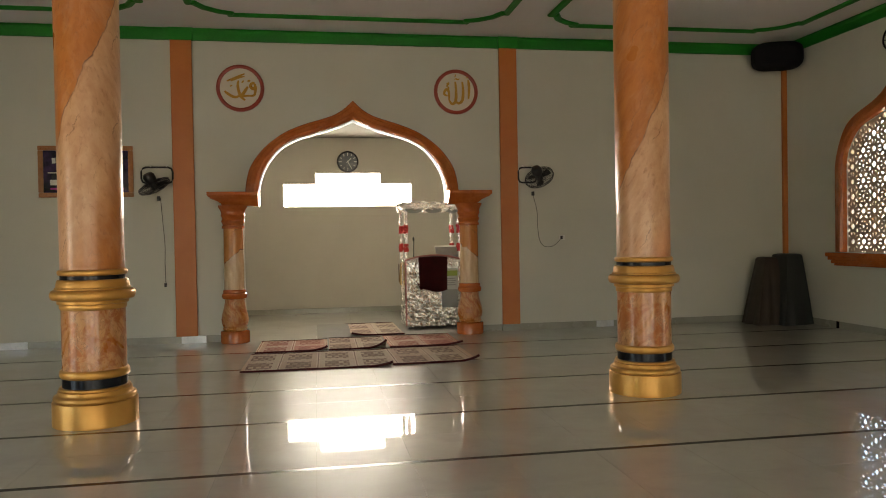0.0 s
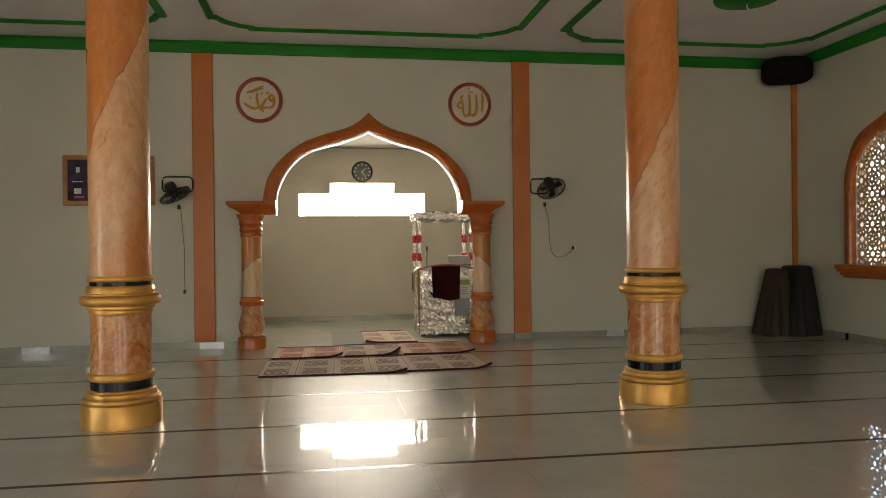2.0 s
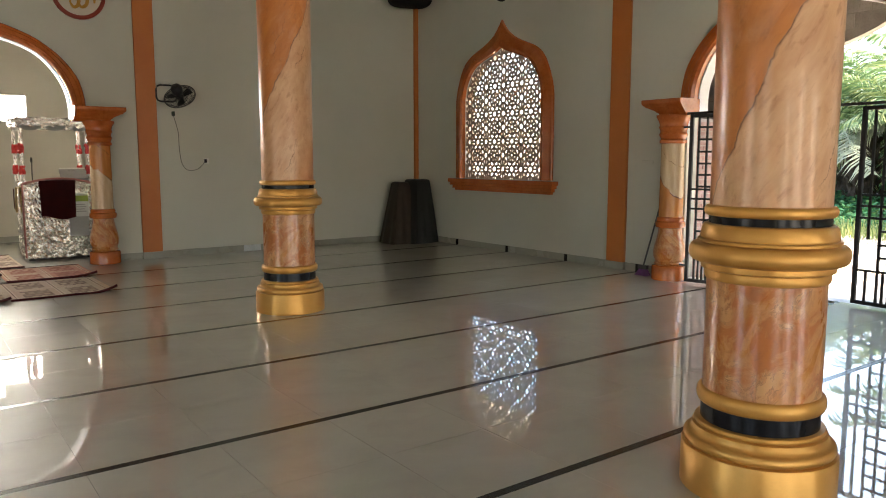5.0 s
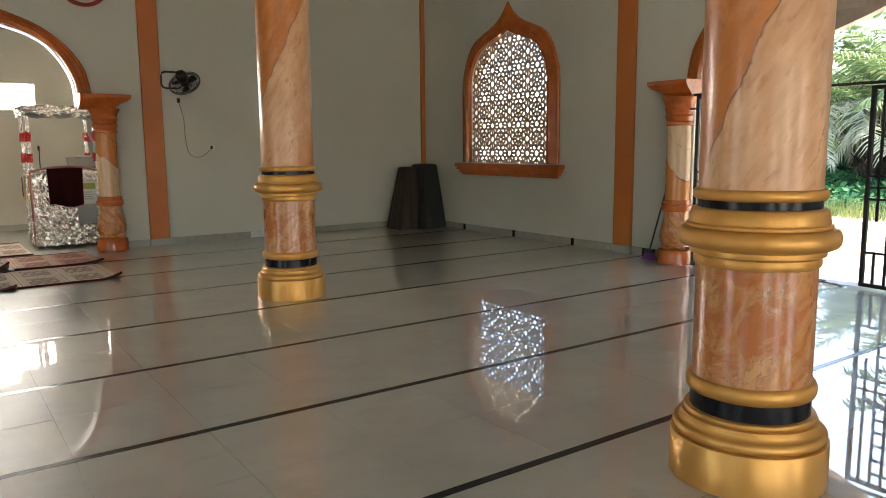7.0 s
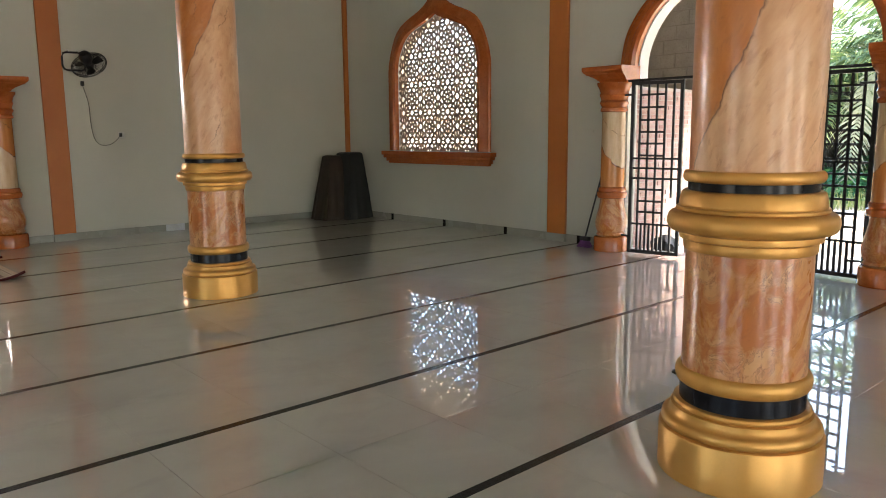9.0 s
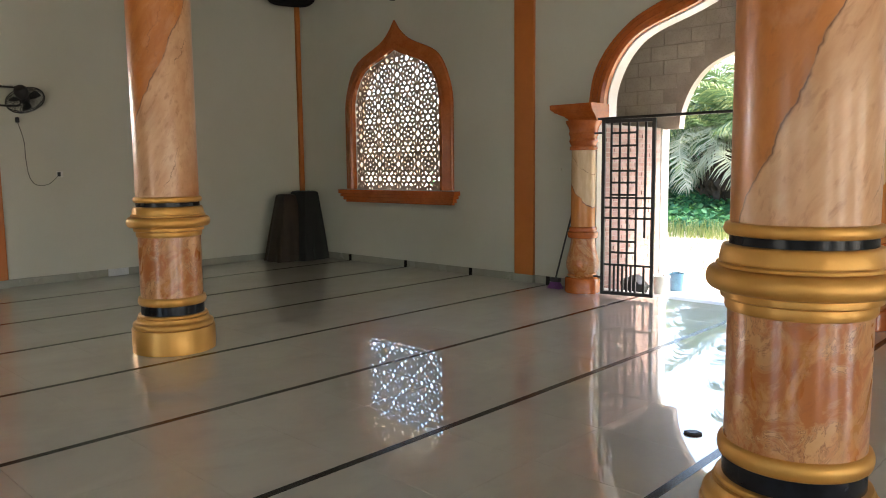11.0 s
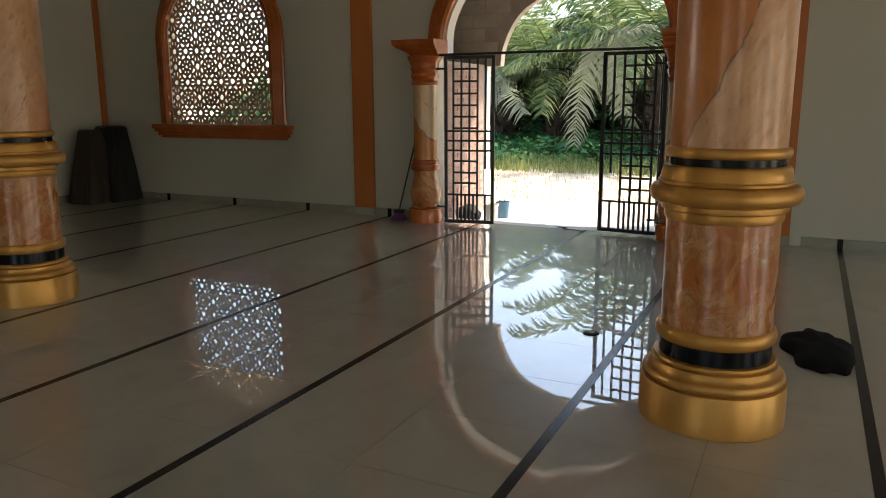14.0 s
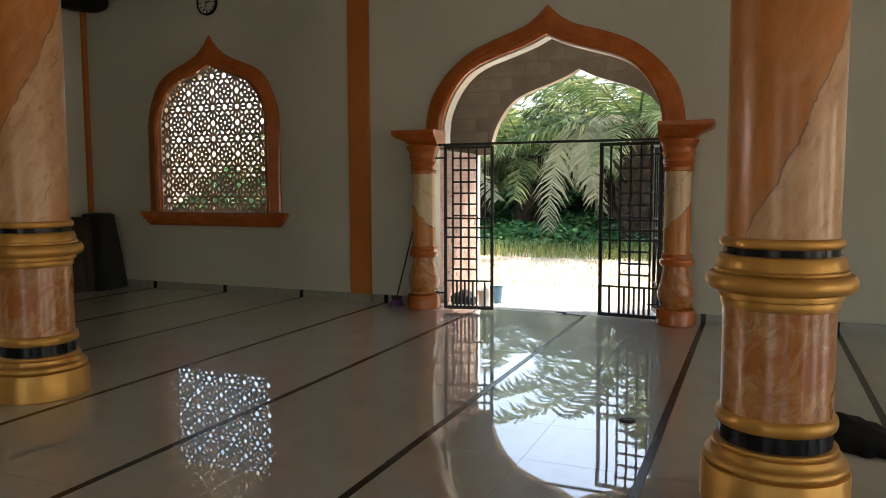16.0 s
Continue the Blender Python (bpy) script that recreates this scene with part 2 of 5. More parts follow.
def marble_mat():
    """Hand-painted marble: orange and cream zones parted by slanting cracks, streaked and glossy."""
    m, nt, p = nodes_of("painted_marble")
    v = coords(nt, (1, 1, 1), (0, 0, 0), world=False)
    warp = noise_tex(nt, v, 1.6, 3)
    # slanting zones that wind round the shaft, parted by a crack
    sp = nt.nodes.new("ShaderNodeSeparateXYZ")
    nt.links.new(v, sp.inputs[0])

    def calc(op, p, q=None):
        n = nt.nodes.new("ShaderNodeMath")
        n.operation = op
        for s_, val in zip(n.inputs, (p, q)):
            if isinstance(val, (int, float)):
                s_.default_value = val
            elif val is not None:
                nt.links.new(val, s_)
        return n.outputs[0]

    turn = calc("MULTIPLY", calc("ARCTAN2", sp.outputs[1], sp.outputs[0]), 1 / (2 * math.pi))
    wob = calc("MULTIPLY", calc("SUBTRACT", noise_tex(nt, v, 3.2, 4, 0.6), 0.5), 0.085)
    g = calc("FRACT", calc("ADD", calc("SUBTRACT", calc("MULTIPLY", sp.outputs[2], 1 / 3.36), turn), wob))
    zone = ramp(nt, g, [(0.0, (0, 0, 0)), (0.16, (1, 1, 1)), (0.499, (1, 1, 1)), (0.503, (0, 0, 0))])
    streak = noise_tex(nt, slanted(nt, 2.0, 9.0), 1.5, 6, 0.62, 0.3)
    a = mixc(nt, ramp(nt, streak, [(0.3, (0, 0, 0)), (0.7, (1, 1, 1))]).outputs[0], (0.46, 0.145, 0.030), (0.56, 0.205, 0.048))
    b = mixc(nt, ramp(nt, streak, [(0.32, (0, 0, 0)), (0.66, (1, 1, 1))]).outputs[0], (0.55, 0.285, 0.14), (0.66, 0.39, 0.215))
    c = mixc(nt, zone.outputs[0], a, b)
    crack = ramp(nt, g, [(0.4942, (0, 0, 0)), (0.4998, (1, 1, 1)), (0.5032, (0, 0, 0))])
    breakup = ramp(nt, noise_tex(nt, v, 7, 4), [(0.36, (0.25, 0.25, 0.25)), (0.52, (1, 1, 1))])
    cf = mixc(nt, 1.0, crack.outputs[0], breakup.outputs[0], "MULTIPLY")
    c = mixc(nt, cf, c, (0.10, 0.03, 0.008))
    fine = ramp(nt, calc("FRACT", calc("ADD", calc("MULTIPLY", g, 5.0), calc("MULTIPLY", noise_tex(nt, v, 5, 5, 0.65), 0.9))), [(0.47, (0, 0, 0)), (0.5, (1, 1, 1)), (0.515, (0, 0, 0))])
    patch = ramp(nt, noise_tex(nt, v, 2.3, 2), [(0.52, (0, 0, 0)), (0.62, (0.8, 0.8, 0.8))])
    c = mixc(nt, mixc(nt, 1.0, fine.outputs[0], patch.outputs[0], "MULTIPLY"), c, (0.17, 0.06, 0.018))
    n3 = noise_tex(nt, slanted(nt, 4.0, 14.0), 2.0, 5, 0.6, 0.5)
    c = mixc(nt, ramp(nt, n3, [(0.55, (0, 0, 0)), (0.72, (0.5, 0.5, 0.5))]).outputs[0], c, (0.31, 0.11, 0.032))
    blot = noise_tex(nt, slanted(nt, 0.4, 1.0), 7.5, 6, 0.62, 0.5)
    c = mixc(nt, ramp(nt, blot, [(0.50, (0, 0, 0)), (0.66, (0.18, 0.18, 0.18))]).outputs[0], c, (0.74, 0.47, 0.28))
    nt.links.new(c, p.inputs["Base Color"])
    nt.links.new(ramp(nt, warp, [(0.3, (0.27,) * 3), (0.7, (0.40,) * 3)]).outputs[0], p.inputs["Roughness"])
    p.inputs["Coat Weight"].default_value = 0.16
    p.inputs["Coat Roughness"].default_value = 0.12
    bump(nt, p, n3, 0.08, 0.004)
    return m


def mottled_mat():
    """The mottled drum under the ring: pinkish cream with rust-brown blotches and torn veins."""
    m, nt, p = nodes_of("mottled_marble")
    v = slanted(nt, 0.62, 1.0)
    n1 = noise_tex(nt, v, 5.0, 5, 0.6, 0.6)
    n2 = noise_tex(nt, v, 9.0, 7, 0.66, 0.9)
    n3 = noise_tex(nt, v, 24, 5, 0.7, 0.8)
    c = mixc(nt, ramp(nt, n1, [(0.36, (0, 0, 0)), (0.62, (1, 1, 1))]).outputs[0], (0.52, 0.215, 0.060), (0.62, 0.34, 0.155))
    c = mixc(nt, ramp(nt, n2, [(0.45, (0, 0, 0)), (0.56, (0.95, 0.95, 0.95))]).outputs[0], c, (0.42, 0.125, 0.025))
    c = mixc(nt, ramp(nt, n3, [(0.54, (0, 0, 0)), (0.68, (0.7, 0.7, 0.7))]).outputs[0], c, (0.34, 0.105, 0.028))
    vein = ramp(nt, n2, [(0.445, (0, 0, 0)), (0.468, (0.9, 0.9, 0.9)), (0.482, (0, 0, 0))])
    torn = ramp(nt, n1, [(0.46, (0, 0, 0)), (0.58, (1, 1, 1))])
    c = mixc(nt, mixc(nt, 1.0, vein.outputs[0], torn.outputs[0], "MULTIPLY"), c, (0.20, 0.055, 0.014))
    nt.links.new(c, p.inputs["Base Color"])
    nt.links.new(ramp(nt, n1, [(0.3, (0.24,) * 3), (0.7, (0.36,) * 3)]).outputs[0], p.inputs["Roughness"])
    p.inputs["Coat Weight"].default_value = 0.26
    p.inputs["Coat Roughness"].default_value = 0.15
    bump(nt, p, n3, 0.07, 0.004)
    return m


MARBLE, MOTTLE = marble_mat(), mottled_mat()


def short_shaft_mat(sx, sy, cream_low=False):
    """The arch columns' paint: cream and orange parted by one slanting crack."""
    m, nt, p = nodes_of("painted_shaft")
    v = coords(nt, (1, 1, 1), (0, 0, 0), world=False)
    dot = nt.nodes.new("ShaderNodeVectorMath")
    dot.operation = "DOT_PRODUCT"
    nt.links.new(v, dot.inputs[0])
    dot.inputs[1].default_value = (sx, sy, 1.0)
    wob = nt.nodes.new("ShaderNodeMath")
    wob.operation = "MULTIPLY_ADD"
    nt.links.new(noise_tex(nt, v, 6, 4), wob.inputs[0])
    wob.inputs[1].default_value = 0.16
    nt.links.new(dot.outputs["Value"], wob.inputs[2])
    g = wob.outputs[0]
    zone = ramp(nt, g, [(0.0, (0, 0, 0)), (1.0, (1, 1, 1))])
    half = nt.nodes.new("ShaderNodeMapRange")
    half.inputs["From Min"].default_value, half.inputs["From Max"].default_value = (0.78, 1.98) if cream_low else (0.68, 1.88)
    nt.links.new(g, half.inputs[0])
    nt.links.new(half.outputs[0], zone.inputs[0])
    for e_, x in zip(zone.color_ramp.elements, (0.495, 0.505)):
        e_.position = x
    streak = noise_tex(nt, coords(nt, (9, 9, 1.5), (10, -8, 0), world=False), 1.5, 6, 0.62, 0.6)
    a = mixc(nt, ramp(nt, streak, [(0.3, (0, 0, 0)), (0.7, (1, 1, 1))]).outputs[0], (0.52, 0.17, 0.035), (0.64, 0.26, 0.07))
    b = mixc(nt, ramp(nt, streak, [(0.32, (0, 0, 0)), (0.66, (1, 1, 1))]).outputs[0], (0.56, 0.36, 0.19), (0.72, 0.53, 0.33))
    c = mixc(nt, zone.outputs[0], *((b, a) if cream_low else (a, b)))
    crack = ramp(nt, half.outputs[0], [(0.488, (0, 0, 0)), (0.5, (1, 1, 1)), (0.512, (0, 0, 0))])
    gaps = ramp(nt, noise_tex(nt, v, 9, 3), [(0.42, (0.1, 0.1, 0.1)), (0.52, (1, 1, 1))])
    c = mixc(nt, mixc(nt, 1.0, crack.outputs[0], gaps.outputs[0], "MULTIPLY"), c, (0.09, 0.035, 0.012))
    high = ramp(nt, half.outputs[0], [(0.80, (0, 0, 0)), (0.806, (1, 1, 1)), (0.812, (0, 0, 0))])
    c = mixc(nt, mixc(nt, 1.0, high.outputs[0], gaps.outputs[0], "MULTIPLY"), c, (0.20, 0.09, 0.035))
    nt.links.new(c, p.inputs["Base Color"])
    p.inputs["Roughness"].default_value = 0.26
    p.inputs["Coat Weight"].default_value = 0.15
    bump(nt, p, streak, 0.06, 0.004)
    return m


SHORT = {("niche", -1): short_shaft_mat(-0.85, 0.0, True), ("niche", 1): short_shaft_mat(0.85, 0.0, True), ("door", -1): short_shaft_mat(0.0, 1.1), ("door", 1): short_shaft_mat(0.0, -1.1)}


def tile_mat():
    """Polished grey-beige floor tile with cloudy veining and dull smears."""
    m, nt, p = nodes_of("polished_tile")
    v = coords(nt)
    n1 = noise_tex(nt, v, 1.1, 5, 0.6, 0.5)
    n2 = noise_tex(nt, coords(nt, (1, 1.5, 1), (0, 0, 28)), 2.6, 5, 0.55, 0.5)
    c = mixc(nt, ramp(nt, n1, [(0.3, (0, 0, 0)), (0.7, (1, 1, 1))]).outputs[0], (0.38, 0.355, 0.30), (0.46, 0.435, 0.375))
    c = mixc(nt, ramp(nt, n2, [(0.5, (0, 0, 0)), (0.72, (0.5, 0.5, 0.5))]).outputs[0], c, (0.345, 0.32, 0.272))
    oi = nt.nodes.new("ShaderNodeObjectInfo")
    c = mixc(nt, ramp(nt, oi.outputs["Random"], [(0, (0, 0, 0)), (1, (0.12, 0.12, 0.12))]).outputs[0], c, (0.50, 0.47, 0.41))
    nt.links.new(c, p.inputs["Base Color"])
    n3 = noise_tex(nt, v, 1.3, 5, 0.6, 0.6)
    nt.links.new(ramp(nt, n3, [(0.35, (0.30,) * 3), (0.75, (0.38,) * 3)]).outputs[0], p.inputs["Roughness"])
    nt.links.new(ramp(nt, n3, [(0.40, (0.004,) * 3), (0.80, (0.022,) * 3)]).outputs[0], p.inputs["Coat Roughness"])
    p.inputs["Coat Weight"].default_value = 1.0
    p.inputs["Coat IOR"].default_value = 2.1
    p.inputs["Specular IOR Level"].default_value = 0.14
    bump(nt, p, noise_tex(nt, v, 2.4, 1), 0.004, 0.01)
    return m


TILE = tile_mat()


def rug_mat(name, field, motif, accent, pale):
    """Woven rug: framed panels in a row, blocky motifs within, coloured sections."""
    m, nt, p = nodes_of(name)
    v = coords(nt, (1, 1, 1), world=False)

    def bricks(w, h, mortar, c1, c2, cm, shift=0.0):
        b = add(nt, "ShaderNodeTexBrick", Scale=1.0, Mortar_Size=mortar, Mortar_Smooth=0.0, Brick_Width=w, Row_Height=h)
        b.offset = shift
        for key, c in (("Color1", c1), ("Color2", c2), ("Mortar", cm)):
            b.inputs[key].default_value = (*c, 1)
        nt.links.new(v, b.inputs["Vector"])
        return b.outputs[0]

    k0, k1 = (0, 0, 0), (1, 1, 1)
    panel = bricks(0.47, 0.62, 0.022, field, accent, pale)
    motif_on = bricks(0.094, 0.155, 0.017, k0, (0.85, 0.85, 0.85), k1, 0.5)
    inside = bricks(0.47, 0.62, 0.085, k1, k1, k0)
    c = mixc(nt, mixc(nt, 1.0, motif_on, inside, "MULTIPLY"), panel, motif)
    c = mixc(nt, bricks(0.47, 0.62, 0.006, k0, k0, k1), c, motif)
    fine = noise_tex(nt, v, 140, 2)
    c = mixc(nt, ramp(nt, fine, [(0.45, k0), (0.8, (0.35, 0.35, 0.35))]).outputs[0], c, tuple(x * 0.7 for x in motif))
    c = mixc(nt, ramp(nt, noise_tex(nt, v, 3.0, 4), [(0.4, k0), (0.75, (0.45, 0.45, 0.45))]).outputs[0], c, tuple(x * 0.8 for x in field))
    nt.links.new(c, p.inputs["Base Color"])
    p.inputs["Roughness"].default_value = 0.95
    p.inputs["Specular IOR Level"].default_value = 0.1
    bump(nt, p, fine, 0.3, 0.003)
    return m


RUG_A = rug_mat("beige_rug", (0.47, 0.385, 0.30), (0.20, 0.135, 0.11), (0.42, 0.27, 0.21), (0.54, 0.42, 0.34))
RUG_B = rug_mat("rose_rug", (0.48, 0.22, 0.17), (0.30, 0.13, 0.10), (0.52, 0.43, 0.32), (0.62, 0.50, 0.38))
MATG = paint("grey_mat", (0.17, 0.165, 0.15), (0.21, 0.20, 0.18), 0.9, big=4, fine=120, relief=0.2, spec=0.1)


def foil_mat():
    """Crumpled silver foil: flat facets between sharp creases, with crease shade in the colour."""
    m, nt, p = nodes_of("silver_foil")
    v = coords(nt, (1, 1, 0.7))
    warp = noise_tex(nt, v, 7, 3, 0.6)
    bent = mixc(nt, 0.16, v, warp, "ADD")
    facet = nt.nodes.new("ShaderNodeTexVoronoi")
    facet.feature = "DISTANCE_TO_EDGE"
    facet.inputs["Scale"].default_value = 15.0
    nt.links.new(bent, facet.inputs["Vector"])
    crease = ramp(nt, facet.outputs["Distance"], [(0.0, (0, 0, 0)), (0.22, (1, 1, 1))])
    # shade in the folds painted as a darker colour along facet edges
    crease_shade = mixc(nt, ramp(nt, facet.outputs["Distance"], [(0.0, (1, 1, 1)), (0.05, (0, 0, 0))]).outputs[0], (0.84, 0.81, 0.77), (0.30, 0.27, 0.25))
    nt.links.new(crease_shade, p.inputs["Base Color"])
    p.inputs["Metallic"].default_value = 1.0
    p.inputs["Roughness"].default_value = 0.22
    height = mixc(nt, 0.45, crease.outputs[0], noise_tex(nt, v, 34, 3, 0.6, 1.2))
    bump(nt, p, height, 0.5, 0.012)
    return m


FOIL = foil_mat()


# ---- builders ----
def part(name, bm, material, parent=None, label="", smooth=False):
    me = bpy.data.meshes.new(name)
    bmesh.ops.recalc_face_normals(bm, faces=bm.faces)
    if smooth:                               # mouldings keep their crisp edges
        for e in bm.edges:
            if len(e.link_faces) == 2 and e.calc_face_angle() > 0.62:
                e.smooth = False
    bm.to_mesh(me)
    bm.free()
    me.materials.append(material)
    if smooth:
        for f in me.polygons:
            f.use_smooth = True
    ob = new(name, me)
    ob.parent = parent
    if label:
        ob["label"] = label
    return ob


def thing(name, at, label, category, group="", rz=0.0):
    e = new(name)
    e.empty_display_size = 0.1
    e.matrix_world = pose(*at, 0, 0, rz)
    return tagged(e, label, category, group)


def setting(ob, label, category):
    return tagged(ob, label, category, kind="structure")


def box(bm, x0, x1, y0, y1, z0, z1, bevel=0.0, m=None):
    r = bmesh.ops.create_cube(bm, size=1)
    vs = r["verts"]
    for v in vs:
        v.co = Vector((x0 + (v.co.x + 0.5) * (x1 - x0), y0 + (v.co.y + 0.5) * (y1 - y0), z0 + (v.co.z + 0.5) * (z1 - z0)))
        if m is not None:
            v.co = m @ v.co
    if bevel:
        es = list({e for v in vs for e in v.link_edges})
        bmesh.ops.bevel(bm, geom=es, offset=bevel, segments=2, profile=0.6, affect="EDGES")
    return bm


def bm_box(*a, **k):
    return box(bmesh.new(), *a, **k)


def bridge(bm, rings, closed=True, caps=False):
    """Quads between rings of points."""
    vr = [[bm.verts.new(p) for p in r] for r in rings]
    n = len(vr[0])
    for a, b in zip(vr, vr[1:]):
        for i in range(n if closed else n - 1):
            j = (i + 1) % n
            bm.faces.new((a[i], a[j], b[j], b[i]))
    if caps:
        bm.faces.new(vr[0][::-1])
        bm.faces.new(vr[-1])
    return bm


def lathe(profile, seg=48, caps=True):
    bm = bmesh.new()
    rings = [[(r * math.cos(2 * math.pi * i / seg), r * math.sin(2 * math.pi * i / seg), z) for i in range(seg)] for r, z in profile]
    return bridge(bm, rings, True, caps)


def tube(bm, pts, r, seg=8):
    pts = [Vector(p) for p in pts]
    rings = []
    for i, p in enumerate(pts):
        d = (pts[min(i + 1, len(pts) - 1)] - pts[max(i - 1, 0)]).normalized()
        up = Vector((0, 0, 1)) if abs(d.z) < 0.9 else Vector((1, 0, 0))
        a = d.cross(up).normalized()
        b = d.cross(a)
        rr = r[i] if isinstance(r, (list, tuple)) else r
        rings.append([p + rr * (math.cos(2 * math.pi * k / seg) * a + math.sin(2 * math.pi * k / seg) * b) for k in range(seg)])
    return bridge(bm, rings, True, True)


def smooth_line(pts, n=8):
    """Catmull-Rom through the points."""
    P = [Vector(p) for p in pts]
    out = []
    for i in range(len(P) - 1):
        a, b, c, d = P[max(i - 1, 0)], P[i], P[i + 1], P[min(i + 2, len(P) - 1)]
        for k in range(n):
            t = k / n
            out.append(0.5 * (2 * b + (c - a) * t + (2 * a - 5 * b + 4 * c - d) * t * t + (3 * b - 3 * c + d - a) * t ** 3))
    out.append(P[-1])
    return out


# planes: u along the wall, v up, w out of the plane
def side_plane(x):
    return Matrix(((0, 0, 1, x), (1, 0, 0, 0), (0, 1, 0, 0), (0, 0, 0, 1)))       # u = y, v = z, w = +x


def front_plane(y):
    return Matrix(((1, 0, 0, 0), (0, 0, -1, y), (0, 1, 0, 0), (0, 0, 0, 1)))      # u = x, v = z, w = -y


def flat_plane(z):
    return Matrix.Translation((0, 0, z))


def plate(name, outer, holes, thick, m, material, w0=0.0, bevel=0.0):
    """A slab with holes through it; w from w0 to w0 + thick."""
    cu = bpy.data.curves.new(name, "CURVE")
    cu.dimensions, cu.fill_mode, cu.extrude, cu.bevel_depth = "2D", "BOTH", thick / 2 - bevel, bevel
    cu.bevel_resolution = 1
    for loop in (outer, *holes):
        s = cu.splines.new("POLY")
        s.points.add(len(loop) - 1)
        for q, c in zip(s.points, loop):
            q.co = (c[0], c[1], 0, 1)
        s.use_cyclic_u = True
    tmp = bpy.data.objects.new(name, cu)
    scene.collection.objects.link(tmp)
    me = bpy.data.meshes.new_from_object(tmp.evaluated_get(bpy.context.evaluated_depsgraph_get()))
    bpy.data.objects.remove(tmp)
    me.transform(m @ Matrix.Translation((0, 0, w0 + thick / 2)))
    me.materials.clear()
    me.materials.append(material)
    me.name = name
    return new(name, me)


def rect(u0, u1, v0, v1):
    return [(u0, v0), (u1, v0), (u1, v1), (u0, v1)]


def sweep(path, profile, m, sign=1.0):
    """Runs a profile of (offset outwards, height) along an open path in a plane."""
    P = [Vector((p[0], p[1])) for p in path]
    bm = bmesh.new()
    rings = []
    for i, p in enumerate(P):
        d0 = (p - P[i - 1]).normalized() if i else (P[1] - p).normalized()
        d1 = (P[i + 1] - p).normalized() if i < len(P) - 1 else d0
        n0, n1 = Vector((-d0.y, d0.x)), Vector((-d1.y, d1.x))
        b = (n0 + n1).normalized()
        k = 1 / max(0.45, b.dot(n0))
        rings.append([m @ Vector((p.x + b.x * o * k, p.y + b.y * o * k, sign * h)) for o, h in profile])
    return bridge(bm, rings, True, True)


OGEE_OUT = ((1, 0), (0.99, 0.115), (0.956, 0.27), (0.888, 0.40), (0.812, 0.50), (0.706, 0.60), (0.597, 0.675), (0.43, 0.75), (0.272, 0.805), (0.17, 0.848), (0.078, 0.915), (0, 1))
OGEE_IN = ((1, 0), (0.985, 0.16), (0.93, 0.34), (0.85, 0.50), (0.74, 0.64), (0.60, 0.735), (0.44, 0.80), (0.28, 0.86), (0.13, 0.925), (0, 1))


def ogee(mid, half, v0, v1, table=OGEE_IN, n=4):
    """An onion arch from its right foot over the tip to its left foot."""
    side = smooth_line([(u, v, 0) for u, v in table], n)
    right = [(mid + half * p.x, v0 + (v1 - v0) * p.y) for p in side]
    left = [(2 * mid - u, v) for u, v in right[:-1]][::-1]
    return right + left


# ---- floor ----
LINES = [11.178 - 1.3505 * k for k in range(14)]
TX, TY, SW = 0.65, 0.64975, 0.051
slab = part("floor", bm_box(XL - T, XR + T, YB - T, NY + 0.3, -0.22, -0.012), SKIRT)
setting(slab, "polished grey-beige tiled floor with thin black cross strips", "floor")
setting(part("ceiling", bm_box(XL - T, XR + T, YB - T, YF + T, ZC, ZC + 0.15), CEIL), "flat off-white painted ceiling with green outlines", "ceiling")

# ---- walls ----
WIN = [(DY + 5.08, 0.98, 1.20, 2.50, 3.34), (DY - 5.08, 0.98, 1.20, 2.50, 3.34)]


def window_hole(mid, half, v0, vs, v1):
    return [(mid - half, v0), (mid + half, v0)] + ogee(mid, half, vs, v1)


def door_hole(mid, wide, half, v_step, v1, spring):
    return [(mid - wide, 0.0), (mid + wide, 0.0), (mid + wide, v_step), (mid + half, v_step)] + ogee(mid, half, spring, v1) + [(mid - half, v_step), (mid - wide, v_step)]


niche_hole = door_hole(MX, 1.70, 1.468, 2.06, 3.40, 2.25)
side_hole = door_hole(DY, 1.50, 1.36, 2.08, 3.37, 2.25)


def notch(outer_rect, hole):
    """An outline with a doorway cut up from its foot."""
    u0, u1, v0, v1 = outer_rect
    up = [p for p in hole if p[1] > 0.0] 
    foot_r, foot_l = hole[1], hole[0]
    return [(u0, v0), foot_l] + up[::-1] + [foot_r, (u1, v0), (u1, v1), (u0, v1)]


wall_front = plate("wall_front", notch((XL, XR, 0, ZC), niche_hole), [], 0.13, front_plane(YF), WALL, -0.13)
setting(wall_front, "pale grey-green plastered wall with an onion arch niche", "wall")
wall_right = plate("wall_right", notch((YB, YF + T, 0, ZC), side_hole), [window_hole(*w) for w in WIN], T, side_plane(XR), WALL)
setting(wall_right, "pale grey-green plastered side wall with arched door and windows", "wall")
setting(plate("wall_left", rect(YB, YF + T, 0, ZC), [rect(DY - 1.1, DY + 1.1, 0.1, 2.8), rect(-1.25, 0.65, 1.25, 3.15)], T, side_plane(XL), WALL, -T), "pale grey-green plastered wall", "wall")
setting(plate("wall_back", rect(XL, XR, 0, ZC), [rect(b - 1.1, b + 1.1, 0.1, 2.8) for b in (-4.4, 0.47, 5.3)], T, front_plane(YB), WALL), "pale grey-green plastered back wall", "wall")
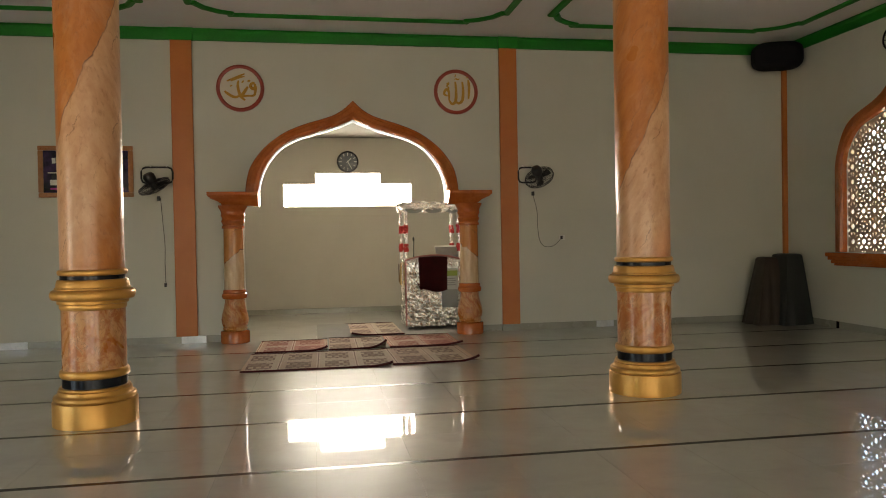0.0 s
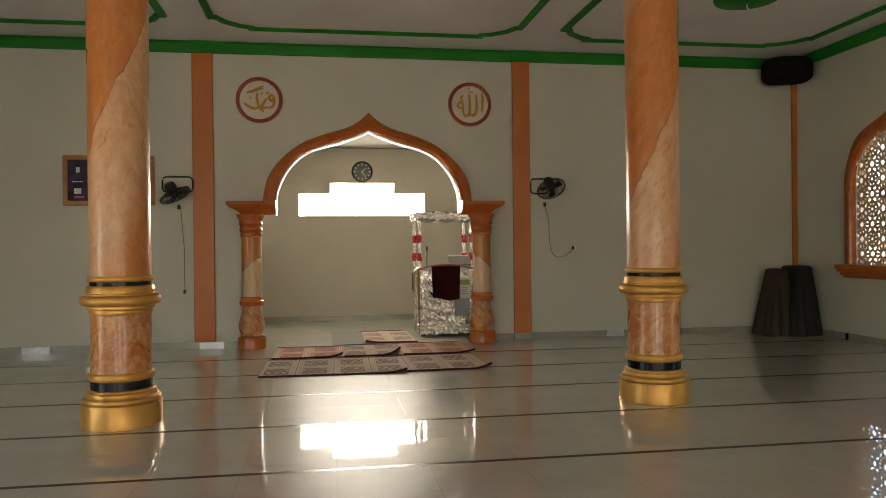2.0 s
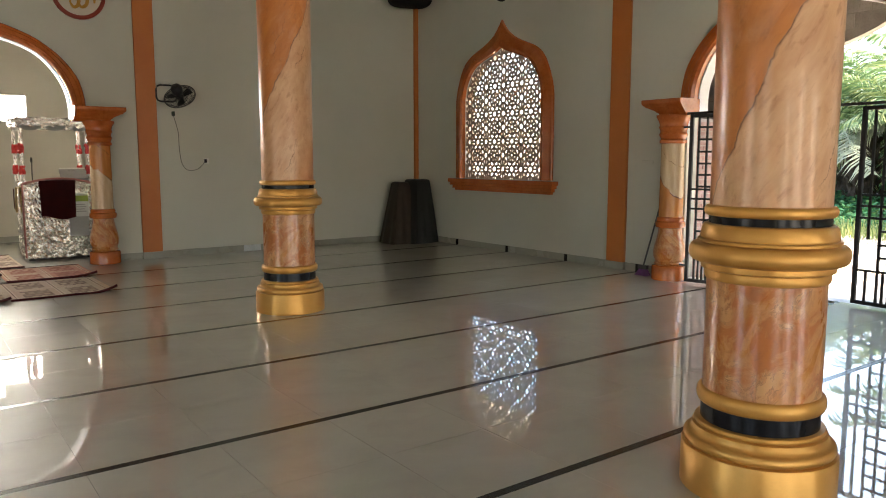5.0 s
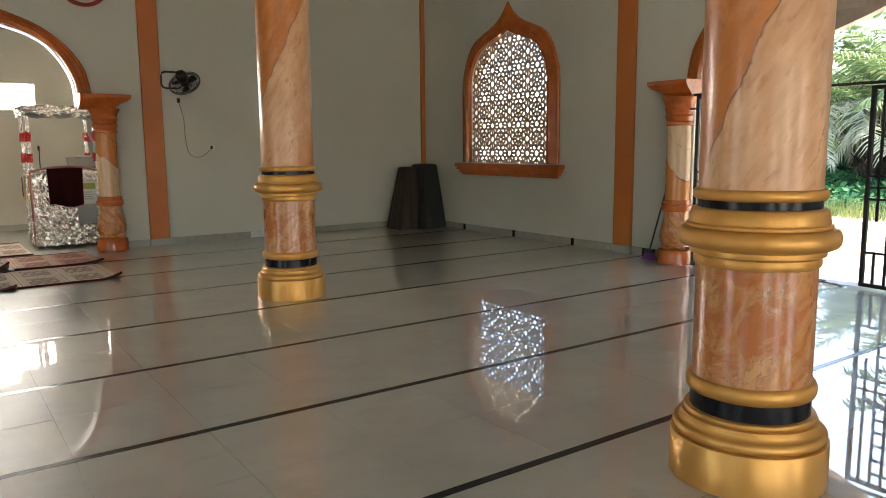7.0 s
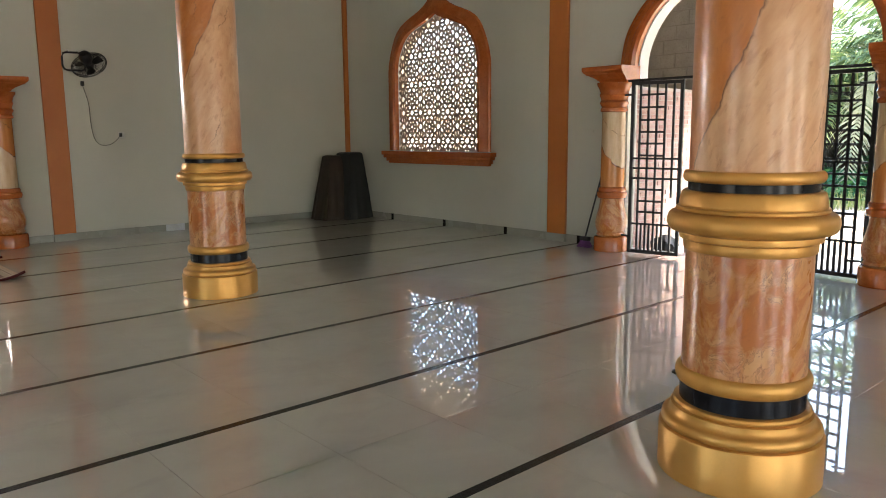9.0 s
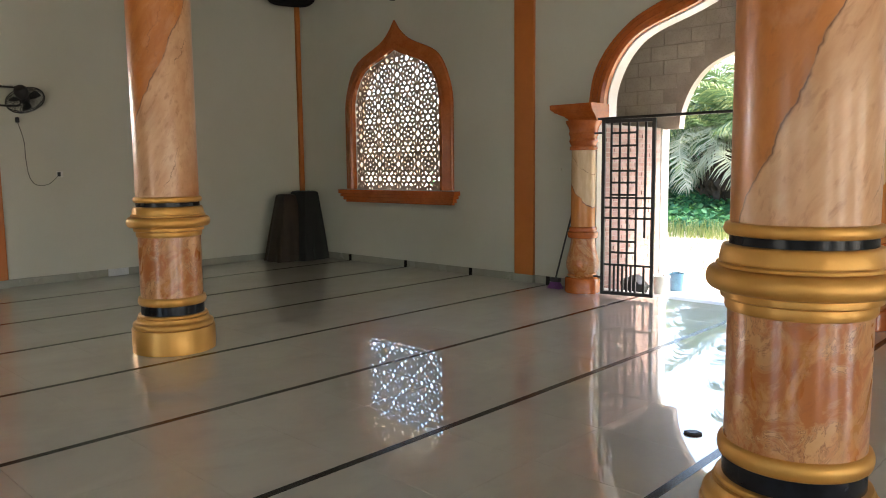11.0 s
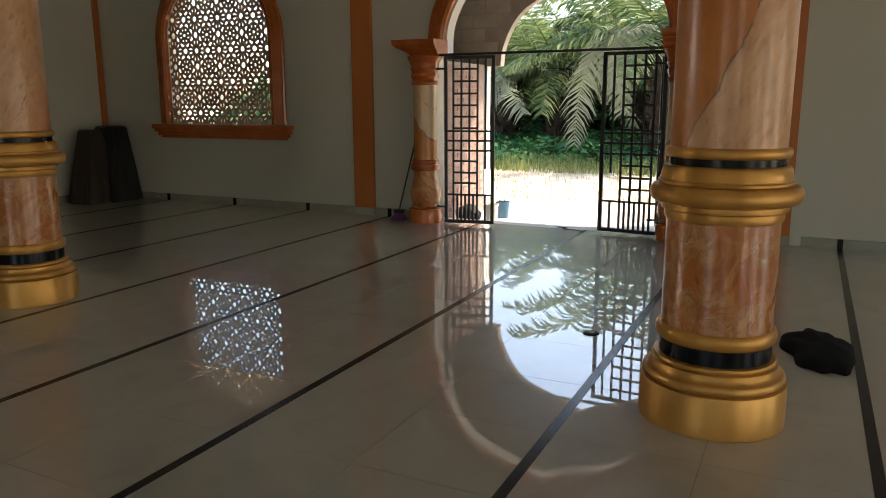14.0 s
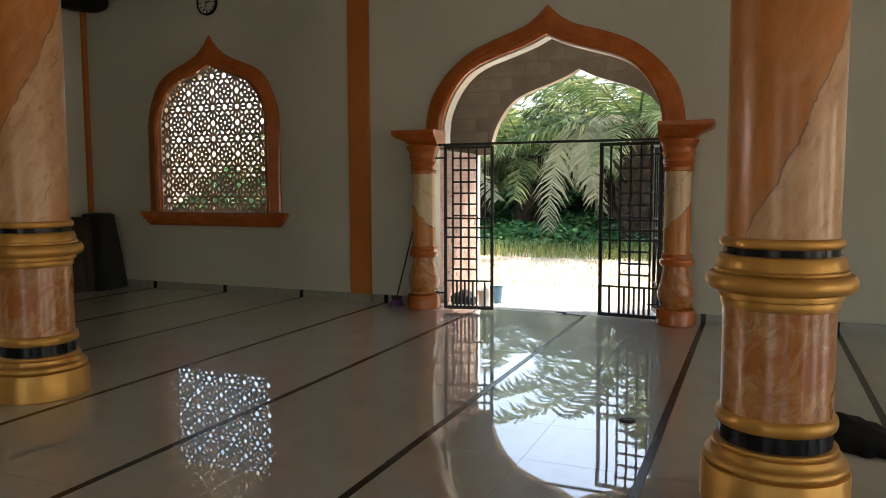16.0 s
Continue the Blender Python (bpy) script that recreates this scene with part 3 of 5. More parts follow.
# the niche behind the arch
NL, NR, NZ = -1.85, 2.80, 3.64
step_hole = [(-0.80, 2.22), (1.86, 2.22), (1.86, 2.685), (1.21, 2.685), (1.21, 2.91), (-0.14, 2.91), (-0.14, 2.685), (-0.80, 2.685)]
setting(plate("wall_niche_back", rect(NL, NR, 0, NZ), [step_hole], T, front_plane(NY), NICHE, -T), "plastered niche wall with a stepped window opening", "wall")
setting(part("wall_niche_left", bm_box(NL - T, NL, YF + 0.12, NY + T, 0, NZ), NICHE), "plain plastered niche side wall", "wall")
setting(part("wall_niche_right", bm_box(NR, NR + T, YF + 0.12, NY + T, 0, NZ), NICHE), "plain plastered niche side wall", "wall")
setting(part("ceiling_niche", bm_box(NL - T, NR + T, YF + 0.12, NY + T, NZ, NZ + 0.12), CEIL_SHADED), "plain plastered niche ceiling", "ceiling")


# green cornice round the room
def cornice(name, u0, u1, m, sign):
    prof = [(0, 0.001), (0, 0.05), (-0.035, 0.06), (-0.07, 0.045), (-0.12, 0.04), (-0.175, 0.028), (-0.18, 0.001)]
    setting(part(name, sweep([(u0, ZC - 0.004), (u1, ZC - 0.004)], prof, m, sign), GREEN), "green painted moulding under the ceiling", "cornice")


cornice("trim_front", XL, XR, front_plane(YF), 1)
cornice("trim_right", YB, YF, side_plane(XR), -1)
cornice("trim_left", YB, YF, side_plane(XL), 1)


# green outlines laid on the ceiling, with stepped corners
def ceiling_outline(name, x0, x1, y0, y1):
    c, s = 0.62, 0.12
    one = [(x0, y1 - c), (x0, y1 - c + s), (x0 + s * 0.5, y1 - c + s), (x0 + 0.16, y1 - 0.3), (x0 + 0.34, y1 - 0.14), (x0 + c - s, y1 - s * 0.6), (x0 + c - s, y1), (x0 + c, y1)]
    two = [(x0 + x1 - x, y) for x, y in one][::-1]
    top = one + two
    bot = [(x, y0 + y1 - y) for x, y in top][::-1]
    loop = top + bot + [top[0]]
    bm = sweep(loop, [(-0.05, 0), (-0.05, 0.03), (-0.02, 0.045), (0.03, 0.04), (0.055, 0.02), (0.055, 0)], flat_plane(ZC), -1)
    setting(part(name, bm, GREEN), "green raised outline on the ceiling", "trim")


for i, (x0, x1) in enumerate(((-6.4, -2.42), (-1.78, 2.62), (3.30, 7.32))):
    for j, (y0, y1) in enumerate(((8.05, 11.66), (3.1, 7.0), (-1.9, 1.8))):
        ceiling_outline(f"trim_ceiling_{i * 3 + j + 1}", x0, x1, y0, y1)
rose = thing("ceiling_rose", (5.25, 9.55, ZC), "round green plaster ceiling rose with a lamp hook", "ceiling rose")
part("disc", lathe([(0.01, 0), (0.42, 0), (0.40, -0.03), (0.30, -0.04), (0.25, -0.06), (0.08, -0.07), (0.01, -0.075)]), GREEN, rose, smooth=True)
part("hook", tube(bmesh.new(), [(0, 0, -0.07), (0, 0, -0.12), (0.015, 0, -0.14), (0.03, 0, -0.13)], 0.008), PALEP, rose, "small white lamp hook")


# orange pilasters
def pilaster(name, m, u0, u1, sign):
    top = ZC - 0.185
    a = plate(name, rect(u0, u1, 0.1, top), [], 0.05, m, ORANGE, 0.0 if sign > 0 else -0.05, 0.006)
    setting(a, "flat orange painted pilaster strip on the wall", "pilaster")
    setting(plate(name + "_foot", rect(u0 - 0.01, u1 + 0.01, 0.0, 0.1), [], 0.062, m, SKIRT, 0.0 if sign > 0 else -0.062, 0.004), "grey tiled foot of a pilaster", "plinth")
    setting(plate(name + "_head", rect(u0 - 0.02, u1 + 0.02, top, ZC - 0.006), [], 0.078, m, GREEN, 0.0 if sign > 0 else -0.078, 0.004), "green moulding turned round a pilaster", "cornice")


FP, RP = front_plane(YF), side_plane(XR)
pilaster("pilaster_1", FP, -2.255, -1.955, 1)
pilaster("pilaster_2", FP, 2.82, 3.10, 1)
pilaster("pilaster_3", RP, 7.355, 7.655, -1)
pilaster("pilaster_4", RP, 2.215, 2.475, -1)
setting(part("corner_strip", bm_box(7.853, 7.928, YF - 0.065, YF - 0.002, 0.1, 4.4, bevel=0.006), ORANGE), "narrow orange strip in the corner", "trim")


# skirting
def skirting(name, u0, u1, m, sign):
    setting(plate(name, rect(u0, u1, 0.0, 0.1), [], 0.016, m, SKIRT, 0.0 if sign > 0 else -0.016, 0.003), "low grey tile skirting", "baseboard")


for i, (a, b) in enumerate(((XL, -2.27), (-1.945, MX - 1.70), (MX + 1.70, 2.808), (3.112, XR))):
    skirting(f"baseboard_{i + 1}", a, b, FP, 1)
for i, (a, b) in enumerate(((YB, 2.094), (2.416, DY - 1.5), (DY + 1.5, 7.343), (7.667, YF - 0.02))):
    skirting(f"baseboard_{i + 5}", a, b, RP, -1)
skirting("baseboard_9", NL, NR, front_plane(NY), 1)
for k, y in enumerate(LINES):
    if not DY - 1.55 < y < DY + 1.55 and not 7.3 < y < 7.7:
        setting(part(f"strip_end_{k + 1}", bm_box(XR - 0.026, XR - 0.014, y - 0.027, y + 0.027, 0.0, 0.105), STRIP), "black granite strip turned up the skirting", "baseboard")
for k, (x0, x1) in enumerate(((-2.18, -1.82), (-4.75, -4.35), (4.42, 4.72))):
    setting(part(f"baseboard_patch_{k + 1}", bm_box(x0, x1, YF - 0.085 if k == 0 else YF - 0.03, YF - 0.018, 0.0, 0.105, bevel=0.003), PALE), "shiny pale tile piece at the skirting", "baseboard")

# ---- arches ----
# moulding across an arch band: share of its width from the inner edge, height
BAND = [(0.0, 0.0), (0.0, 0.09), (0.14, 0.12), (0.32, 0.12), (0.39, 0.10), (0.68, 0.085), (0.75, 0.065), (0.93, 0.055), (1.0, 0.03), (1.0, 0.0)]
WIN_OUT = ((1, 0), (0.985, 0.10), (0.95, 0.22), (0.87, 0.40), (0.77, 0.53), (0.64, 0.61), (0.50, 0.665), (0.36, 0.715), (0.23, 0.775), (0.13, 0.845), (0.055, 0.925), (0, 1))


def even(path, n):
    """n + 1 points evenly spaced along a line."""
    P = [Vector((p[0], p[1])) for p in path]
    run = [0.0]
    for p, q in zip(P, P[1:]):
        run.append(run[-1] + (q - p).length)
    out, i = [], 0
    for k in range(n + 1):
        d = run[-1] * k / n
        while i < len(P) - 2 and run[i + 1] < d:
            i += 1
        out.append(P[i].lerp(P[i + 1], (d - run[i]) / max(1e-9, run[i + 1] - run[i])))
    return out


def loft(inner, outer, m, sign, n=30, k_h=1.0):
    """A moulded band between two arch lines that share feet and tip order."""
    def halves(path):
        h = len(path) // 2
        return even(path[:h + 1], n) + even(path[h:], n)[1:]
    rings = []
    for p, q in zip(halves(inner), halves(outer)):
        rings.append([m @ Vector((p.x + (q.x - p.x) * s_, p.y + (q.y - p.y) * s_, sign * h * k_h)) for s_, h in BAND])
    return bridge(bmesh.new(), rings, True, True)


def arch_band(name, mid, half, v0, v1, m, sign, wide, tip):
    """Orange moulded band round an onion arch."""
    return part(name, loft(ogee(mid, half, v0, v1, OGEE_IN, 5), ogee(mid, half + wide, v0, tip, OGEE_OUT, 5), m, sign), TERRA, None, "", True)


def reveal(name, mid, half, v0, v1, m, lo, hi, label):
    """White plaster lining on the soffit of an onion arch."""
    line = ogee(mid, half, 2.25, v1, OGEE_IN, 5)
    tip = len(line) // 2
    path = [(mid + half, v0)] + even(line[:tip + 1], 30) + even(line[tip:], 30)[1:] + [(mid - half, v0)]
    setting(part(name, sweep(path, [(-0.002, lo), (0.014, lo), (0.014, hi), (-0.002, hi)], m), WHITE), label, "arch")


def arch_column(at, rz, group, shaft):
    e = thing("arch_column", at, "short turned orange marble-painted column carrying an arch", "column", group, rz)
    part("base", lathe([(0.205, 0.0), (0.212, 0.008), (0.212, 0.165), (0.205, 0.178), (0.15, 0.19)], 40), TERRA, e, "terracotta orange drum base", True)
    part("bulb", lathe([(0.165, 0.185), (0.185, 0.21), (0.17, 0.235), (0.195, 0.30), (0.20, 0.36), (0.185, 0.44), (0.16, 0.53), (0.145, 0.62), (0.145, 0.68)], 40), MOTTLE, e, "vase-shaped mottled orange foot", True)
    part("ring", lathe([(0.14, 0.66), (0.175, 0.67), (0.185, 0.70), (0.185, 0.735), (0.165, 0.75), (0.17, 0.775), (0.16, 0.80), (0.14, 0.805)], 40), TERRA, e, "terracotta orange ring", True)
    part("shaft", lathe([(0.148, 0.79), (0.145, 1.2), (0.142, 1.75)], 40), shaft, e, "orange and cream painted marble shaft", True)
    part("capital", lathe([(0.15, 1.72), (0.165, 1.73), (0.165, 1.76), (0.15, 1.775), (0.16, 1.80), (0.175, 1.83), (0.16, 1.86), (0.165, 1.89), (0.18, 1.92), (0.17, 1.95), (0.185, 2.0), (0.21, 2.04), (0.215, 2.07), (0.14, 2.075)], 40), TERRA, e, "terracotta orange ringed capital", True)
    return e


def impost(name, m, u0, u1, tip, sign):
    """The cornice block on a column, swelling to its free end; tip: -1 where that end lies at u0, +1 at u1."""
    line = [(2.058, 0.235, 0.255), (2.072, 0.225, 0.262), (2.078, 0.195, 0.275), (2.098, 0.188, 0.282), (2.104, 0.172, 0.292), (2.118, 0.160, 0.298), (2.134, 0.132, 0.312), (2.150, 0.095, 0.330),
            (2.164, 0.070, 0.344), (2.170, 0.040, 0.356), (2.186, 0.034, 0.362), (2.192, 0.022, 0.372), (2.210, 0.006, 0.386), (2.222, 0.0, 0.392), (2.262, 0.0, 0.392), (2.267, 0.006, 0.386)]
    rings = []
    for v, cut, h in line:
        a, b = (u0 + cut, u1) if tip < 0 else (u0, u1 - cut)
        rings.append([m @ Vector((u, v, sign * w)) for u, w in ((a, 0.0), (b, 0.0), (b, h), (a, h))])
    return part(name, bridge(bmesh.new(), rings, True, True), TERRA)


def arch_set(label, mid, half, wide, top, tip, off, reach, m, sign, col, group, tag):
    ob = arch_band("arch_trim_" + tag, mid, half, 2.25, top, m, sign, wide, tip)
    setting(ob, "orange moulded onion arch band over the " + label, "arch")
    for k, s in enumerate((-1, 1)):
        inner, outer = mid + s * (half - 0.02), mid + s * reach[k]
        im = impost("impost_%s_%s" % (tag, "left" if s < 0 else "right"), m, min(inner, outer), max(inner, outer), s, sign)
        setting(im, "stepped orange cornice block on an arch column", "cornice")
        at = m @ Vector((mid + s * off[k], 0, sign * col))
        arch_column((at.x, at.y, 0), 0, group, SHORT[tag, s])


arch_set("niche", MX, 1.468, 0.197, 3.40, 3.70, (1.84, 1.79), (2.185, 2.13), FP, 1, 0.16, "columns of the niche arch", "niche")
arch_set("door", DY, 1.36, 0.245, 3.37, 3.725, (1.555, 1.555), (1.925, 1.925), RP, -1, 0.21, "columns of the door arch", "door")
reveal("arch_lining_niche", MX, 1.468, 2.07, 3.40, FP, -0.145, 0.012, "white plastered soffit of the niche arch")
reveal("arch_lining_door", DY, 1.36, 2.09, 3.37, RP, -0.012, T - 0.02, "white plastered soffit of the door arch")


# ---- side windows ----
def lattice_cells(C=0.44, rib=0.0185):
    """One square of the pierced pattern: cells round a twelve-petal flower, parted by even ribs."""
    seeds = [(0.0, 0.0), (C / 2, C / 2), (C / 2, 0.0), (0.0, C / 2)]
    seeds += [(0.108 * math.cos(math.pi * (k + 0.5) / 6), 0.108 * math.sin(math.pi * (k + 0.5) / 6)) for k in range(12)]
    seeds += [(0.186 * math.cos(math.pi * k / 6), 0.186 * math.sin(math.pi * k / 6)) for k in range(12) if k % 3]
    seeds += [(C / 2 + 0.080 * math.cos(math.pi * (k + 0.5) / 4), C / 2 + 0.080 * math.sin(math.pi * (k + 0.5) / 4)) for k in range(8)]
    around = [Vector((x + i * C, y + j * C)) for x, y in seeds for i in (-1, 0, 1) for j in (-1, 0, 1)]
    cells = []
    for x, y in seeds:
        p = Vector((x, y))
        poly = [p + Vector(d) for d in ((-0.12, -0.12), (0.12, -0.12), (0.12, 0.12), (-0.12, 0.12))]
        for q in around:
            d = q - p
            if 1e-6 < d.length < 0.24:
                n, lim = d.normalized(), d.length / 2 - rib
                cut = []
                for u, v in zip(poly, poly[1:] + poly[:1]):
                    a, b = (u - p).dot(n) - lim, (v - p).dot(n) - lim
                    if a <= 0:
                        cut.append(u)
                    if a * b < 0:
                        cut.append(u.lerp(v, a / (a - b)))
                poly = cut
                if len(poly) < 3:
                    break
        if len(poly) > 2:
            soft = []
            for u, v in zip(poly, poly[1:] + poly[:1]):     # rounded corners
                soft += [u.lerp(v, 0.22), u.lerp(v, 0.78)]
            cells.append(soft)
    return cells


def inside(pt, loop):
    odd = False
    for (x0, y0), (x1, y1) in zip(loop, loop[1:] + loop[:1]):
        if (y0 > pt[1]) != (y1 > pt[1]) and pt[0] < (x1 - x0) * (pt[1] - y0) / (y1 - y0) + x0:
            odd = not odd
    return odd


def lattice_holes(w, outline):
    mid, v0 = w[0], w[2]
    C, near = 0.44, window_hole(*w)
    holes = []
    for i in range(-3, 4):
        for j in range(-1, 6):
            for cell in CELLS:
                loop = [(mid + i * C + q.x, v0 + 0.165 + (j * C + q.y) * 1.035) for q in cell]
                mu, mv = sum(q[0] for q in loop) / len(loop), sum(q[1] for q in loop) / len(loop)
                if inside((mu, mv), near) and all(inside(q, outline) for q in loop):
                    holes.append(loop)
    return holes


CELLS = lattice_cells()
for i, w in enumerate(WIN):
    mid, half, v0, vs, v1 = w
    big = (mid, half + 0.05, v0 - 0.05, vs + 0.03, v1 + 0.05)
    lat = plate(f"lattice_{i + 1}", window_hole(*big), lattice_holes(w, window_hole(*big)), 0.016, RP, LATT, 0.022)
    inner = [(mid + half, v0)] + ogee(mid, half, vs, v1, OGEE_IN, 5) + [(mid - half, v0)]
    outer = [(mid + half + 0.225, v0)] + ogee(mid, half + 0.225, vs, 3.77, WIN_OUT, 4) + [(mid - half - 0.225, v0)]
    fr = part(f"window_{i + 1}", loft(inner, outer, RP, -1, 36, 0.8), TERRA, None, "", True)
    setting(fr, "onion-arched window with an orange surround and pierced cement screen", "window")
    lat.parent = fr
    sill = bmesh.new()
    for v_0, v_1, hw, h in ((1.125, 1.19, 1.32, 0.13), (1.075, 1.124, 1.29, 0.11), (1.02, 1.074, 1.25, 0.08), (0.985, 1.019, 1.21, 0.055)):
        box(sill, mid - hw, mid + hw, v_0, v_1, -h, 0.0, 0.008, RP)
    part("window_sill", sill, TERRA, fr)


# ---- hall columns ----
def roll(r0, z0, r1, z1, out, n=9):
    """A rounded moulding from (r0, z0) up to (r1, z1) that swells by out."""
    return [(r0 + (r1 - r0) * k / n + out * math.sin(math.pi * k / n) ** 0.75, z0 + (z1 - z0) * 0.5 * (1 - math.cos(math.pi * k / n))) for k in range(n + 1)]


COLP = dict(
    base=[(0.334, 0.0), (0.342, 0.003), (0.342, 0.197), (0.339, 0.203), (0.322, 0.206)] + roll(0.318, 0.208, 0.312, 0.254, 0.017) + [(0.303, 0.259), (0.2975, 0.267), (0.295, 0.278), (0.294, 0.293), (0.278, 0.296)] + roll(0.276, 0.298, 0.274, 0.322, 0.010, 6) + [(0.254, 0.3235)],
    band=[(0.254, 0.317), (0.259, 0.321), (0.259, 0.402), (0.254, 0.406)],
    low=[(0.250, 0.398)] + roll(0.256, 0.399, 0.256, 0.472, 0.024) + [(0.250, 0.473)],
    drum=[(0.256, 0.465), (0.256, 0.7), (0.256, 0.995)],
    ring=[(0.252, 0.978)] + roll(0.258, 0.980, 0.262, 1.026, 0.008, 6) + [(0.276, 1.028), (0.284, 1.031), (0.286, 1.044), (0.284, 1.056), (0.298, 1.060)] + roll(0.303, 1.062, 0.303, 1.148, 0.037, 12)
    + [(0.296, 1.150), (0.302, 1.153), (0.303, 1.163), (0.299, 1.167), (0.292, 1.168)] + roll(0.291, 1.170, 0.272, 1.234, 0.007, 8) + [(0.252, 1.236)],
    top_band=[(0.252, 1.230), (0.258, 1.234), (0.258, 1.270), (0.252, 1.274)],
    top_ring=[(0.250, 1.268)] + roll(0.258, 1.269, 0.258, 1.318, 0.021) + [(0.250, 1.319)],
    shaft=[(0.256, 1.310), (0.258, 2.6), (0.262, ZC)],
)
COL_LOOK = dict(base=(GOLD, "gold painted round base"), band=(BLACKG, "glossy black band"), low=(GOLD, "gold painted ring"), drum=(MOTTLE, "mottled orange marble-painted drum"), ring=(GOLD, "gold painted swelling ring"),
                top_band=(BLACKG, "glossy black band"), top_ring=(GOLD, "gold painted ring"), shaft=(MARBLE, "orange and cream painted marble shaft"))
COL_NAME = dict(base="base", band="band", low="ring", drum="drum", ring="ring", top_band="band", top_ring="ring", shaft="shaft")


def hall_column(x, y, rz):
    e = thing("hall_column", (x, y, 0), "round marble-painted hall column with gold rings and base", "column", "columns of the prayer hall", rz)
    for k, prof in COLP.items():
        part(COL_NAME[k], lathe(prof, 84), COL_LOOK[k][0], e, COL_LOOK[k][1], True)
    return e


col_a = hall_column(2.995, 7.555, 164)
copy_thing(col_a, pose(-2.058, 7.555, 0, 0, 0, 139))
copy_thing(col_a, pose(2.994, 2.433, 0, 0, 0, -178))


# ---- the door: steel gate, porch and yard ----
def gate_leaf(a, b, label):
    """One grille leaf between the foot points a (hinge side) and b."""
    a, b = Vector((*a, 0)), Vector((*b, 0))
    d = b - a
    w = d.length
    e = thing("gate_leaf", (a.x, a.y, 0), label, "gate", "leaves of the door gate", math.degrees(math.atan2(d.y, d.x)))
    z0, z1, f = 0.03, 2.06, 0.020
    fr = bmesh.new()
    for u in (f, w - f):
        box(fr, u - f, u + f, -f, f, z0, z1, 0.003)
    for z in (z0 + f, z1 - f):
        box(fr, 2 * f, w - 2 * f, -f, f, z - f, z + f, 0.003)
    part("frame", fr, STEEL, e)
    r = 0.0115

    def bar(u0, u1, v0, v1):
        part("bar", bm_box(u0 - r, u1 + r, -r, r, v0 - r, v1 + r), STEEL, e)

    g = [w * k for k in (0.18, 0.34, 0.50, 0.66)]
    for u in g:
        bar(u, u, z0 + 2 * f, z1 - 2 * f)
    bar(w * 0.82, w * 0.82, 0.72, z1 - 2 * f)
    for z in (1.905, 1.76, 1.615, 1.475, 1.34, 1.20):
        bar(g[0], g[-1], z, z)
    for z in (1.165, 1.05, 0.93):
        bar(2 * f, w - 2 * f, z, z)
    for z in (0.80, 0.66, 0.53):
        bar(g[0], g[-1], z, z)
    bar(2 * f, w - 2 * f, 0.385, 0.385)
    for k in (0.26, 0.42, 0.58, 0.82):
        bar(w * k, w * k, z0 + 2 * f, 0.385)
    return e


gate_leaf((7.595, 6.140), (7.720, 5.530), "narrow black steel grille leaf standing open")
gate_leaf((7.766, 3.533), (7.822, 4.254), "narrow black steel grille leaf standing open")
gate_leaf((7.860, 3.490), (8.420, 3.700), "black steel grille leaf folded behind another")
rail = thing("gate_rail", (7.70, DY, 2.065), "thin black steel rail over the gate", "rail")
part("bar", bm_box(-0.016, 0.016, -1.46, 1.46, 0.0, 0.03, bevel=0.003), STEEL, rail)
for s in (-1, 1):
    for z in (-1.85, -0.15):
        part("pivot", tube(bmesh.new(), [(-0.03, s * 1.25, z), (0.0, s * 1.42, z)], 0.012), STEEL, rail)

PX = 9.95
porch_floor = part("porch_floor", bm_box(XR + T, PX + 0.35, 1.8, 8.4, -0.4, -0.16), CONC)
setting(porch_floor, "smooth grey concrete porch floor", "floor")
setting(part("threshold", bm_box(XR - 0.002, XR + T + 0.002, DY - 1.5, DY + 1.5, -0.4, 0.001), CONC), "grey door threshold", "floor")
PM = 4.995                       # middle of the porch arch
porch_hole = door_hole(PM, 1.60, 1.36, 2.04, 3.26, 2.05)
porch = plate("porch_wall", notch((1.8, 8.4, -0.25, 4.4), [(u, max(v, -0.25)) for u, v in porch_hole]), [], 0.15, side_plane(PX), MORTAR)
setting(porch, "bare concrete block porch wall with an onion arch", "wall")
setting(part("porch_ceiling", bm_box(XR + T, PX + 0.6, 1.8, 8.4, 4.4, 4.55), CONC), "bare concrete porch slab", "ceiling")
# unseen slabs added to hide the higher sky from the lattice windows
for nm, y0, y1 in (("roof_overhang_north", 8.54, NY + 0.3), ("roof_overhang_south", YB - T, 1.66)):
    setting(part(nm, bm_box(XR + T, PX + 0.6, y0, y1, 3.96, 4.10, bevel=0.01), CONC), "unseen concrete slab added to block sky light at the side windows", "roof")
side_l = part("porch_side_wall_left", bm_box(XR + T, PX, 6.61, 6.75, -0.3, 2.06), MORTAR)
setting(side_l, "red brick porch side wall", "wall")
side_r = part("porch_side_wall_right", bm_box(XR + T, PX, 1.66, 1.8, -0.3, 4.4), MORTAR)
setting(side_r, "bare concrete porch side wall", "wall")
setting(part("porch_end_wall", bm_box(XR + T, PX, 8.4, 8.54, -0.3, 4.4), MORTAR), "bare concrete porch end wall", "wall")
for s in (-1, 1):
    y = PM + s * 1.645
    setting(part("porch_pier_" + ("left" if s < 0 else "right"), bm_box(PX - 0.03, PX + 0.18, y - 0.05, y + 0.05, -0.3, 2.05, bevel=0.01), WHITE), "white plastered porch pier", "pier")

